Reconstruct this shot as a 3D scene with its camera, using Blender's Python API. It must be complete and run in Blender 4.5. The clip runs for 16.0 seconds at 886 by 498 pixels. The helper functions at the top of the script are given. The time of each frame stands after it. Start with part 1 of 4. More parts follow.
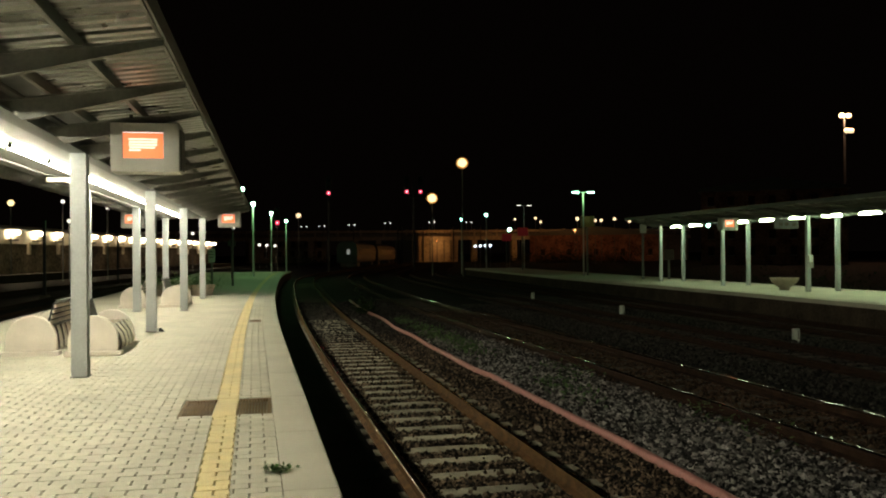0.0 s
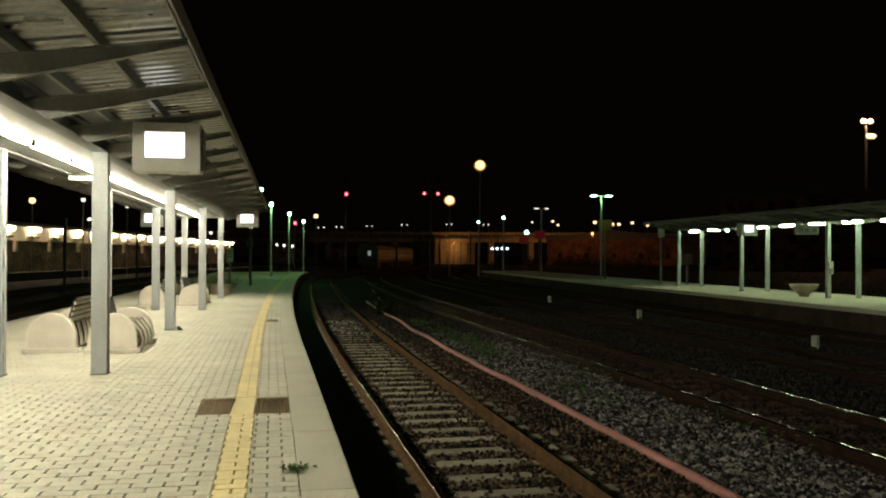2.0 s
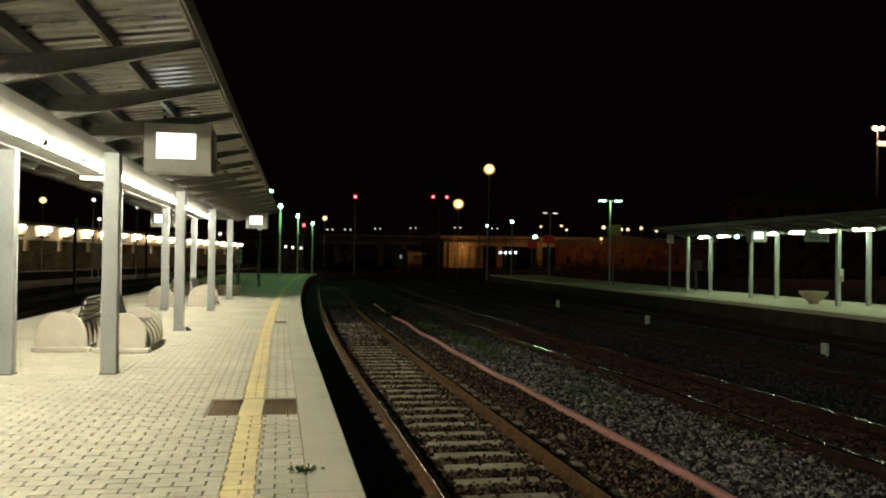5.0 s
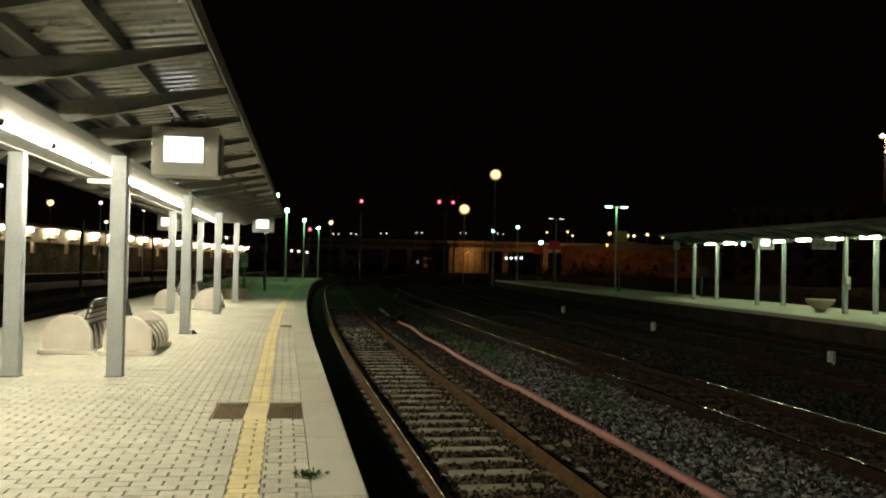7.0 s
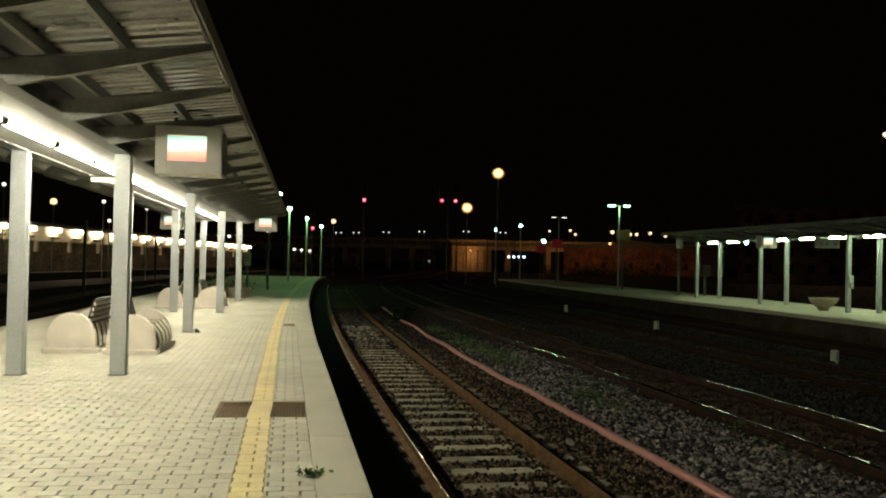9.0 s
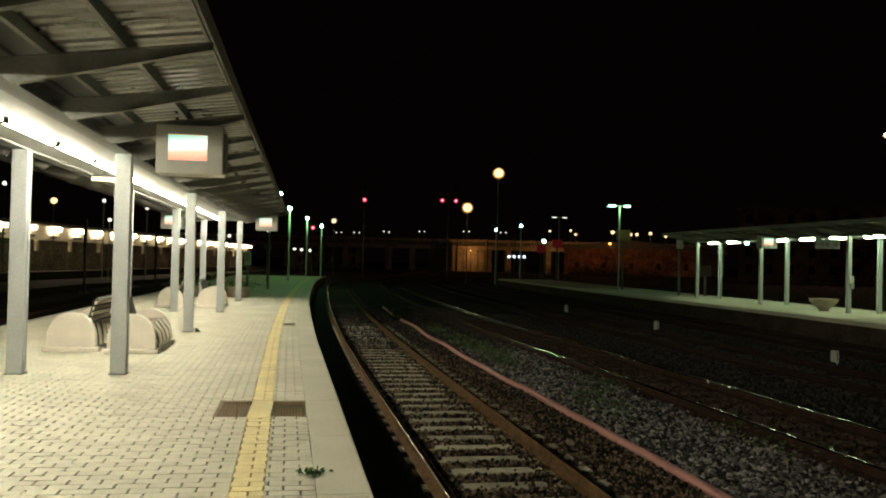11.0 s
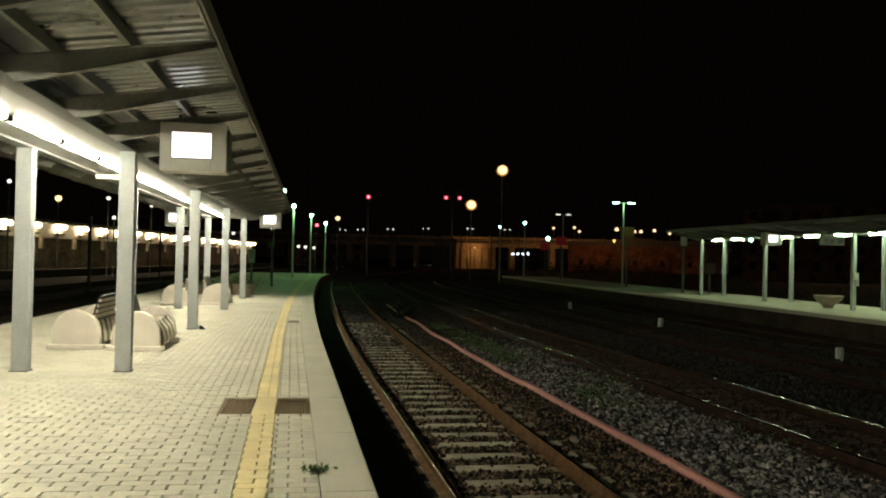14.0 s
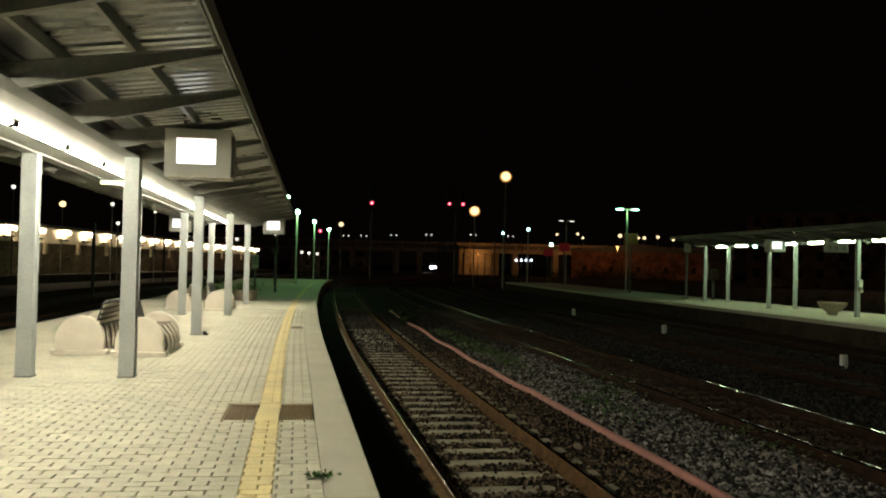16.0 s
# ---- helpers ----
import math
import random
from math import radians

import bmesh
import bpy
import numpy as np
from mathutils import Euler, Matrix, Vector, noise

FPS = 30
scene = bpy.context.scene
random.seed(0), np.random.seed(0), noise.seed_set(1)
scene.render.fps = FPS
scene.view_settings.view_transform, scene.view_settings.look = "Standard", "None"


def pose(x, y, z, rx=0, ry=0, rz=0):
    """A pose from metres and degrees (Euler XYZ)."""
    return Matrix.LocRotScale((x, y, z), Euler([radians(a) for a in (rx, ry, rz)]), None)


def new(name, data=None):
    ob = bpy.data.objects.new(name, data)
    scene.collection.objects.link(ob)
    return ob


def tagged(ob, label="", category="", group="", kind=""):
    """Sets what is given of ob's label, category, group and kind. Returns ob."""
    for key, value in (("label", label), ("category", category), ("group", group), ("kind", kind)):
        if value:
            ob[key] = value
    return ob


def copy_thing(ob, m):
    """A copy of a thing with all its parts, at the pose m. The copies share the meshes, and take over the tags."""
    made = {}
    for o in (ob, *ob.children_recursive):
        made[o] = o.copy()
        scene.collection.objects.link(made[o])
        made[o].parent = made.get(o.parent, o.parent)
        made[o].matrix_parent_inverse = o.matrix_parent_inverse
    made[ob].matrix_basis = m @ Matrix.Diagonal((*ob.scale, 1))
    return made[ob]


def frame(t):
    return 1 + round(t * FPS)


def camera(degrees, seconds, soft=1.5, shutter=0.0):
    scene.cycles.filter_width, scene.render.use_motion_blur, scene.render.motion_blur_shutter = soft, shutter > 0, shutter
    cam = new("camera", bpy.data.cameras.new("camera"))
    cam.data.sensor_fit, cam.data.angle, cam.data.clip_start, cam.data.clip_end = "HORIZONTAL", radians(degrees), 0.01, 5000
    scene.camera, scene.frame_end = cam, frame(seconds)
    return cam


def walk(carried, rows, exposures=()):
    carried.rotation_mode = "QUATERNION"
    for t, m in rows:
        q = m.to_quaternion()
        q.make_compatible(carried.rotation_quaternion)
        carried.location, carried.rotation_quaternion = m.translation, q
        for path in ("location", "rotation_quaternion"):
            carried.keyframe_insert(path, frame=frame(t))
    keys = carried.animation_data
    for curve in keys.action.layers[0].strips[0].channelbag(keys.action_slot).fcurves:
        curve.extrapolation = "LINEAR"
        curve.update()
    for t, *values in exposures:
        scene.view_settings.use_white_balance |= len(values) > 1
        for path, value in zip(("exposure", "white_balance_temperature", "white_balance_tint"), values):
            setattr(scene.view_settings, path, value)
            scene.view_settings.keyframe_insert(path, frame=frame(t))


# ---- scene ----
cam = camera(54.0, 16.0, soft=2.0)
EYE = 1.6
# seconds, yaw, pitch, roll and sway to the side: the camera is held by hand on the platform
TURNS = [
    (0, -11.15, 0.29, 0.45, 0.022),
    (0.5, -10.76, 0.41, 0.30, 0.017),
    (1, -10.28, 0.43, 0.23, 0.012),
    (1.5, -10.13, 0.34, -0.10, 0.007),
    (2, -10.05, 0.43, -0.21, 0.003),
    (2.5, -9.95, 0.62, -0.42, 0.001),
    (3, -9.84, 0.53, -0.49, -0.001),
    (3.5, -9.70, 0.49, -0.55, -0.005),
    (4, -9.66, 0.62, -0.71, -0.009),
    (6.5, -9.20, 0.69, -1.01, -0.011),
    (7, -9.14, 0.98, -1.19, -0.013),
    (7.5, -9.22, 1.19, -1.26, -0.017),
    (8, -9.37, 1.07, -1.27, -0.019),
    (8.5, -9.13, 0.91, -1.14, -0.019),
    (9, -8.97, 0.89, -1.20, -0.020),
    (11.5, -8.96, 0.86, -1.31, -0.024),
    (12, -8.90, 0.76, -1.15, -0.023),
    (12.5, -8.71, 0.62, -1.07, -0.021),
    (13, -8.72, 0.76, -1.13, -0.022),
    (13.5, -8.65, 0.73, -1.19, -0.023),
    (14, -8.70, 0.69, -1.25, -0.023),
    (14.5, -8.46, 0.61, -1.22, -0.024),
    (15, -8.43, 0.61, -1.33, -0.026),
    (15.5, -8.47, 0.83, -1.28, -0.029),
    (16, -8.49, 1.09, -1.34, -0.031),
]
walk(cam, [(t, pose(sway, 0, EYE, 90 + p, r, y)) for t, y, p, r, sway in TURNS], exposures=((0, 0.0), (16, 0.0)))

# ---- night sky ----
world = bpy.data.worlds.new("night")
scene.world = world
world.use_nodes = True
bg = world.node_tree.nodes["Background"]
bg.inputs[0].default_value, bg.inputs[1].default_value = (0.95, 0.62, 0.45, 1), 0.0012

# ---- materials ----


def material(name, colour, rough=0.6, metal=0.0, vary=0.25, grain=40.0, stain=3.0, bump=0.15, colour2=None, pieces=0.0, depth=0.01):
    """Base colour with grain and larger stains, a little bump; pieces: spread of tone from piece to piece."""
    m = bpy.data.materials.new(name)
    m.use_nodes = True
    nt, nodes = m.node_tree, m.node_tree.nodes
    bsdf = nodes["Principled BSDF"]
    co = nodes.new("ShaderNodeTexCoord")
    fine, wide = nodes.new("ShaderNodeTexNoise"), nodes.new("ShaderNodeTexNoise")
    fine.inputs["Scale"].default_value, fine.inputs["Detail"].default_value = grain, 4
    wide.inputs["Scale"].default_value, wide.inputs["Detail"].default_value = stain, 5
    geo = nodes.new("ShaderNodeNewGeometry")
    for n in (fine, wide):
        nt.links.new(geo.outputs["Position"], n.inputs["Vector"])
    mix = nodes.new("ShaderNodeMix")
    mix.data_type = "RGBA"
    dark = colour2 or [c * (1 - 1.6 * vary) for c in colour]
    mix.inputs[6].default_value, mix.inputs[7].default_value = (*dark, 1), (*[min(1, c * (1 + 0.4 * vary)) for c in colour], 1)
    add = nodes.new("ShaderNodeMath")
    add.operation = "ADD"
    ramp = nodes.new("ShaderNodeMapRange")
    ramp.inputs[1].default_value, ramp.inputs[2].default_value = 0.7, 1.3
    nt.links.new(fine.outputs[0], add.inputs[0]), nt.links.new(wide.outputs[0], add.inputs[1])
    nt.links.new(add.outputs[0], ramp.inputs[0]), nt.links.new(ramp.outputs[0], mix.inputs[0])
    out = mix.outputs[2]
    if pieces:
        info, val = nodes.new("ShaderNodeObjectInfo"), nodes.new("ShaderNodeMath")
        val.operation = "ADD"
        nt.links.new(info.outputs["Random"], val.inputs[0]), nt.links.new(geo.outputs["Random Per Island"], val.inputs[1])
        fr = nodes.new("ShaderNodeMath")
        fr.operation = "FRACT"
        nt.links.new(val.outputs[0], fr.inputs[0])
        rng = nodes.new("ShaderNodeMapRange")
        rng.inputs[3].default_value, rng.inputs[4].default_value = 1 - pieces, 1 + pieces
        src = fr
        if pieces > 0.9:
            src = nodes.new("ShaderNodeMath")
            src.operation = "POWER"
            src.inputs[1].default_value = 2.5
            nt.links.new(fr.outputs[0], src.inputs[0])
            rng.inputs[3].default_value, rng.inputs[4].default_value = 0.12, 3.5
        nt.links.new(src.outputs[0], rng.inputs[0])
        hsv = nodes.new("ShaderNodeHueSaturation")
        nt.links.new(out, hsv.inputs["Color"]), nt.links.new(rng.outputs[0], hsv.inputs["Value"])
        out = hsv.outputs[0]
    nt.links.new(out, bsdf.inputs["Base Color"])
    rr = nodes.new("ShaderNodeMapRange")
    rr.inputs[3].default_value, rr.inputs[4].default_value = max(0.02, rough - 0.1), min(1, rough + 0.1)
    nt.links.new(wide.outputs[0], rr.inputs[0]), nt.links.new(rr.outputs[0], bsdf.inputs["Roughness"])
    bsdf.inputs["Metallic"].default_value = metal
    if rough >= 0.85:
        bsdf.inputs["Specular IOR Level"].default_value = 0.1
    if bump:
        b = nodes.new("ShaderNodeBump")
        b.inputs["Strength"].default_value, b.inputs["Distance"].default_value = bump, depth
        nt.links.new(fine.outputs[0], b.inputs["Height"]), nt.links.new(b.outputs[0], bsdf.inputs["Normal"])
    return m


def glow(name, colour, strength):
    m = bpy.data.materials.new(name)
    m.use_nodes = True
    bsdf = m.node_tree.nodes["Principled BSDF"]
    bsdf.inputs["Base Color"].default_value = (*[0.6 * c for c in colour], 1)
    bsdf.inputs["Emission Color"].default_value, bsdf.inputs["Emission Strength"].default_value = (*colour, 1), strength
    return m


PAVER = material("grey_beige_paver", (0.66, 0.62, 0.50), 0.75, vary=0.13, grain=60, stain=0.7, bump=0.25, pieces=0.07, depth=0.004)
YELLOW = material("yellow_paver", (0.90, 0.75, 0.40), 0.7, vary=0.14, grain=50, stain=1.5, bump=0.25, pieces=0.05, depth=0.004)
JOINT = material("sandy_joint", (0.41, 0.375, 0.29), 0.95, vary=0.3, grain=80, stain=2)
COPING = material("smooth_concrete_coping", (0.60, 0.565, 0.455), 0.7, vary=0.10, grain=90, stain=1.2, bump=0.1, pieces=0.03, depth=0.003)
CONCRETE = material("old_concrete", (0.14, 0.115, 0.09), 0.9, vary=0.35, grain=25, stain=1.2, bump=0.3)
STONE_FACE = material("dark_platform_face", (0.075, 0.058, 0.042), 0.9, vary=0.4, grain=12, stain=1.2, bump=0.4)
BENCH_STONE = material("pinkish_cast_stone", (0.88, 0.80, 0.72), 0.7, vary=0.10, grain=120, stain=4, bump=0.15, depth=0.002)
STEEL_PAINT = material("light_grey_painted_steel", (0.43, 0.45, 0.46), 0.5, vary=0.10, grain=30, stain=3, bump=0.05)
STEEL_DARK = material("grey_painted_steel", (0.12, 0.12, 0.115), 0.55, vary=0.2, grain=25, stain=3, bump=0.05)
RAFTER = material("warm_grey_painted_rafter", (0.152, 0.148, 0.13), 0.55, vary=0.2, grain=25, stain=3, bump=0.05)
PURLIN = material("galvanised_purlin", (0.17, 0.165, 0.145), 0.5, metal=0.2, vary=0.15, grain=25, stain=3, bump=0.03)
SHEET = material("galvanised_corrugated_sheet", (0.215, 0.215, 0.20), 0.30, metal=0.75, vary=0.15, grain=18, stain=2, bump=0.03)
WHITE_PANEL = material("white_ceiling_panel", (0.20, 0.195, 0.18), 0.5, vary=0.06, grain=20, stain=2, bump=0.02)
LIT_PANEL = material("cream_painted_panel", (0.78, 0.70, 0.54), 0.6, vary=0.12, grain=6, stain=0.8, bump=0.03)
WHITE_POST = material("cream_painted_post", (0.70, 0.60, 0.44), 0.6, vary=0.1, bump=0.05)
BLACK = material("black_plastic", (0.02, 0.02, 0.022), 0.5, vary=0.2)
CASE = material("beige_grey_monitor_case", (0.40, 0.39, 0.35), 0.5, vary=0.08, grain=60, stain=5, bump=0.05)
RUST = material("rusty_rail_side", (0.112, 0.060, 0.026), 0.85, vary=0.4, grain=60, stain=6, bump=0.4)
RUST_OLD = material("dark_rusty_rail_side", (0.036, 0.019, 0.012), 0.9, vary=0.4, grain=60, stain=6, bump=0.4)
RAIL_TOP = material("worn_shiny_rail_head", (0.62, 0.48, 0.35), 0.15, metal=1.0, vary=0.15, grain=30, stain=4, bump=0.0)
RAIL_OLD = material("rusted_rail_head", (0.60, 0.54, 0.48), 0.12, metal=1.0, vary=0.3, grain=30, stain=2, bump=0.0)
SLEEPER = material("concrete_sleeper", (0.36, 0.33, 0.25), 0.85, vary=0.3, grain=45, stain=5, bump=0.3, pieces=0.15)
SLEEPER_DARK = material("dark_sleeper", (0.10, 0.085, 0.07), 0.9, vary=0.3, grain=45, stain=5, bump=0.3, pieces=0.2)
GRAVEL = material("dark_ballast_bed", (0.028, 0.024, 0.020), 0.95, vary=0.5, grain=28, stain=2, bump=0.8, depth=0.03)
STONES = material("ballast_stones", (0.148, 0.136, 0.128), 0.85, vary=0.3, grain=40, stain=2, bump=0.2, pieces=0.92)
STONES_RUST = material("dark_rusty_ballast_stones", (0.062, 0.040, 0.027), 0.9, vary=0.35, grain=40, stain=2, bump=0.2, pieces=0.8)
STONES_BROWN = material("rust_stained_ballast_stones", (0.086, 0.063, 0.044), 0.85, vary=0.35, grain=40, stain=2, bump=0.2, pieces=1.0)
# stone colour darkened for ballast that little light reaches
STONES_DARK = material("unlit_ballast_stones", (0.046, 0.041, 0.036), 0.9, vary=0.3, grain=40, stain=2, bump=0.2, pieces=0.8)
HOSE = material("pinkish_red_pipe", (0.43, 0.18, 0.155), 0.55, vary=0.2, grain=40, stain=5, bump=0.1)
GRATE = material("rusty_brown_grating", (0.25, 0.155, 0.065), 0.6, metal=0.2, vary=0.3, grain=50, stain=6, bump=0.2)
SLAT = material("cream_painted_slat", (0.82, 0.74, 0.62), 0.55, vary=0.15, grain=30, stain=6, bump=0.05, pieces=0.1)
SLAT_DARK = material("dark_brown_slat", (0.07, 0.045, 0.03), 0.6, vary=0.3, grain=30, stain=6, bump=0.1)
SLAT_SEAT = material("brown_varnished_slat", (0.30, 0.20, 0.12), 0.5, vary=0.3, grain=30, stain=6, bump=0.1)
LEAF_DARK = material("dark_green_leaves", (0.030, 0.048, 0.018), 0.85, vary=0.4, grain=20, stain=5, bump=0.0, pieces=0.4)
LEAF = material("green_leaves", (0.09, 0.17, 0.045), 0.7, vary=0.4, grain=20, stain=5, bump=0.0, pieces=0.5)
TERRACOTTA = material("cast_stone_bowl", (0.38, 0.31, 0.24), 0.8, vary=0.2, grain=50, stain=5, bump=0.2)
BRIDGE_MAT = material("stained_bridge_concrete", (0.34, 0.30, 0.26), 0.9, vary=0.3, grain=1.5, stain=0.2, bump=0.1)
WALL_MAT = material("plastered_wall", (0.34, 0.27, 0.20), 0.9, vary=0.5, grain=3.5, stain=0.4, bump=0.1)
REDWALL = material("reddish_brick_wall", (0.32, 0.16, 0.11), 0.9, vary=0.55, grain=3, stain=0.4, bump=0.1)
# matte in place of glass, so the house windows reflect no lamps
WINDOW_MATTE = material("dark_matte_window", (0.05, 0.035, 0.025), 0.9, vary=0.2, grain=8, stain=2, bump=0.1)
GLASS_DARK = material("dark_window_glass", (0.02, 0.02, 0.025), 0.15, vary=0.1, bump=0)
TRAIN_SIDE = material("grey_train_side", (0.10, 0.07, 0.05), 0.45, vary=0.15, grain=5, stain=0.5, bump=0.02)
TRAIN_END = material("dark_train_end", (0.010, 0.010, 0.012), 0.4, vary=0.15, bump=0.02)
SIGN_WHITE = material("white_sign_face", (0.70, 0.70, 0.66), 0.5, vary=0.08, bump=0)
SIGN_ORANGE = material("orange_brown_board", (0.26, 0.12, 0.05), 0.6, vary=0.2, bump=0)
TUBE = glow("lit_warm_tube", (1.0, 0.955, 0.71), 101)
TUBE_COLD = glow("lit_cold_tube", (0.76, 1.0, 0.58), 44)
SCREEN = glow("lit_white_screen", (0.92, 0.95, 1.0), 2.2)
PAGE_ORANGE = glow("orange_page", (1.0, 0.24, 0.085), 1.05)
PAGE_TEXT = glow("white_page_text", (1.0, 0.80, 0.66), 1.15)
RED_CORE = glow("pale_red_glare", (1.0, 0.55, 0.62), 1.8)
# glow round a sodium lamp, painted as a dim amber surface
SODIUM_HALO = glow("amber_lamp_halo", (1.0, 0.42, 0.08), 0.40)
SODIUM_CORE = glow("white_hot_sodium_lamp", (1.0, 0.72, 0.33), 2.0)
RED_SCREEN = glow("dim_red_screen", (0.12, 0.010, 0.010), 0.3)
CROSS_LIGHT = glow("warm_light_bar", (1.0, 0.90, 0.62), 2.0)
TRAIN_WINDOW = glow("dim_lit_train_window", (0.9, 0.92, 0.85), 0.22)
BLUE_LAMP = glow("bluish_lamp_glass", (0.72, 0.84, 1.0), 3.0)
RED_GLOW = glow("lit_red_lens", (1.0, 0.05, 0.11), 2.6)
SODIUM = glow("sodium_lamp_glass", (1.0, 0.55, 0.19), 2.2)
WARM = glow("warm_lamp_glass", (1.0, 0.70, 0.40), 1.6)
STATION_LAMP = glow("warm_station_lamp_glass", (1.0, 0.80, 0.50), 32)
PLATFORM_COLD = glow("bright_cold_lamp_glass", (0.32, 1.0, 0.52), 60)
COLD = glow("cold_lamp_glass", (0.42, 1.0, 0.78), 12)
WHITE_LAMP = glow("white_lamp_glass", (1.0, 0.92, 0.80), 1.5)
HEADLIGHT = glow("train_headlight_glass", (1.0, 0.97, 0.9), 60)


def striped_page():
    """A page that runs from green at the top over white to orange at the foot, paler to the right."""
    m = glow("striped_page", (1, 1, 1), 1.0)
    nt, nodes = m.node_tree, m.node_tree.nodes
    co, split, add = nodes.new("ShaderNodeTexCoord"), nodes.new("ShaderNodeSeparateXYZ"), nodes.new("ShaderNodeMath")
    add.operation, add.inputs[1].default_value = "MULTIPLY_ADD", -0.10
    ramp = nodes.new("ShaderNodeValToRGB")
    stops = ((0.0, (0.80, 0.13, 0.06)), (0.10, (1.0, 0.25, 0.12)), (0.30, (1.0, 0.42, 0.26)), (0.42, (1.0, 0.85, 0.80)), (0.56, (0.92, 1.0, 0.96)), (0.78, (0.62, 1.0, 0.86)), (0.98, (0.08, 0.62, 0.36)))
    while len(ramp.color_ramp.elements) < len(stops):
        ramp.color_ramp.elements.new(0.5)
    for e, (at, c) in zip(ramp.color_ramp.elements, stops):
        e.position, e.color = at, (*c, 1)
    nt.links.new(co.outputs["Generated"], split.inputs[0])
    nt.links.new(split.outputs[0], add.inputs[0]), nt.links.new(split.outputs[2], add.inputs[2])
    nt.links.new(add.outputs[0], ramp.inputs[0])
    nt.links.new(ramp.outputs[0], nodes["Principled BSDF"].inputs["Emission Color"])
    return m


PAGE_STRIPED = striped_page()


# ---- building blocks ----
def part(name, bm, mat, parent=None, label=""):
    me = bpy.data.meshes.new(name)
    bm.normal_update()
    bm.to_mesh(me)
    bm.free()
    for m in mat if isinstance(mat, (list, tuple)) else [mat]:
        me.materials.append(m)
    ob = new(name, me)
    ob.parent = parent
    return tagged(ob, label)


def raw(name, verts, faces, mats, parent=None, label="", index=None, smooth=False):
    me = bpy.data.meshes.new(name)
    me.from_pydata(verts, [], faces)
    for m in mats if isinstance(mats, (list, tuple)) else [mats]:
        me.materials.append(m)
    if index is not None:
        me.polygons.foreach_set("material_index", index)
    if smooth:
        me.polygons.foreach_set("use_smooth", [True] * len(faces))
    me.update()
    ob = new(name, me)
    ob.parent = parent
    return tagged(ob, label)


def thing(name, m, label, category, group=""):
    ob = new(name)
    ob.matrix_basis = m
    ob.empty_display_size = 0.2
    return tagged(ob, label, category, group)


def box(bm, x0, x1, y0, y1, z0, z1, bevel=0.0, m=None, mat=0):
    r = bmesh.ops.create_cube(bm, size=1)
    vs = r["verts"]
    t = Matrix.Translation(((x0 + x1) / 2, (y0 + y1) / 2, (z0 + z1) / 2)) @ Matrix.Diagonal((x1 - x0, y1 - y0, z1 - z0, 1))
    bmesh.ops.transform(bm, matrix=(m or Matrix()) @ t, verts=vs)
    fs = list({f for v in vs for f in v.link_faces})
    if bevel:
        es = list({e for v in vs for e in v.link_edges})
        out = bmesh.ops.bevel(bm, geom=es, offset=bevel, segments=2, affect="EDGES", profile=0.5)
        fs = out["faces"] + [f for f in fs if f.is_valid]
    for f in fs:
        f.material_index = mat
    return bm


def boxed(*a, **k):
    return box(bmesh.new(), *a, **k)


def tube_mesh(bm, x, y, z0, z1, r0, r1=None, seg=12):
    r1 = r0 if r1 is None else r1
    bmesh.ops.create_cone(bm, cap_ends=True, segments=seg, radius1=r0, radius2=r1, depth=z1 - z0, matrix=Matrix.Translation((x, y, (z0 + z1) / 2)))
    return bm


def rod(bm, a, b, r, seg=8):
    a, b = Vector(a), Vector(b)
    q = (b - a).to_track_quat("Z", "Y").to_matrix().to_4x4()
    bmesh.ops.create_cone(bm, cap_ends=True, segments=seg, radius1=r, radius2=r, depth=(b - a).length, matrix=Matrix.Translation((a + b) / 2) @ q)
    return bm


def ball(bm, p, r, squash=1.0, sub=2):
    bmesh.ops.create_icosphere(bm, subdivisions=sub, radius=r, matrix=Matrix.Translation(p) @ Matrix.Diagonal((1, 1, squash, 1)))
    return bm


def extrude(profile, y0, y1, axis="y"):
    """A closed profile of (x, z) drawn out along y (or of (y, z) along x)."""
    n = len(profile)
    if axis == "y":
        v = [(a, y0, b) for a, b in profile] + [(a, y1, b) for a, b in profile]
    else:
        v = [(y0, a, b) for a, b in profile] + [(y1, a, b) for a, b in profile]
    bm = bmesh.new()
    vs = [bm.verts.new(p) for p in v]
    bm.faces.new(vs[:n]), bm.faces.new(vs[n:][::-1])
    for i in range(n):
        bm.faces.new((vs[i], vs[n + i], vs[n + (i + 1) % n], vs[(i + 1) % n]))
    bmesh.ops.recalc_face_normals(bm, faces=bm.faces[:])
    return bm


def sweep(name, profile, path, mats, parent=None, label="", pick=None, smooth=False, closed=True):
    """A profile of (offset, z) carried along a path of (x, y) points."""
    n, verts, faces, idx = len(profile), [], [], []
    for i, p in enumerate(path):
        a, b = path[max(i - 1, 0)], path[min(i + 1, len(path) - 1)]
        d = Vector((b[0] - a[0], b[1] - a[1])).normalized()
        for o, z in profile:
            verts.append((p[0] + d.y * o, p[1] - d.x * o, z))
    for i in range(len(path) - 1):
        for j in range(n if closed else n - 1):
            k = (j + 1) % n
            faces.append((i * n + j, i * n + k, (i + 1) * n + k, (i + 1) * n + j))
            idx.append(pick(j) if pick else 0)
    if closed:
        faces += [tuple(range(n))[::-1], tuple(range((len(path) - 1) * n, len(path) * n))]
        idx += [0, 0]
    return raw(name, verts, faces, mats, parent, label, idx, smooth)


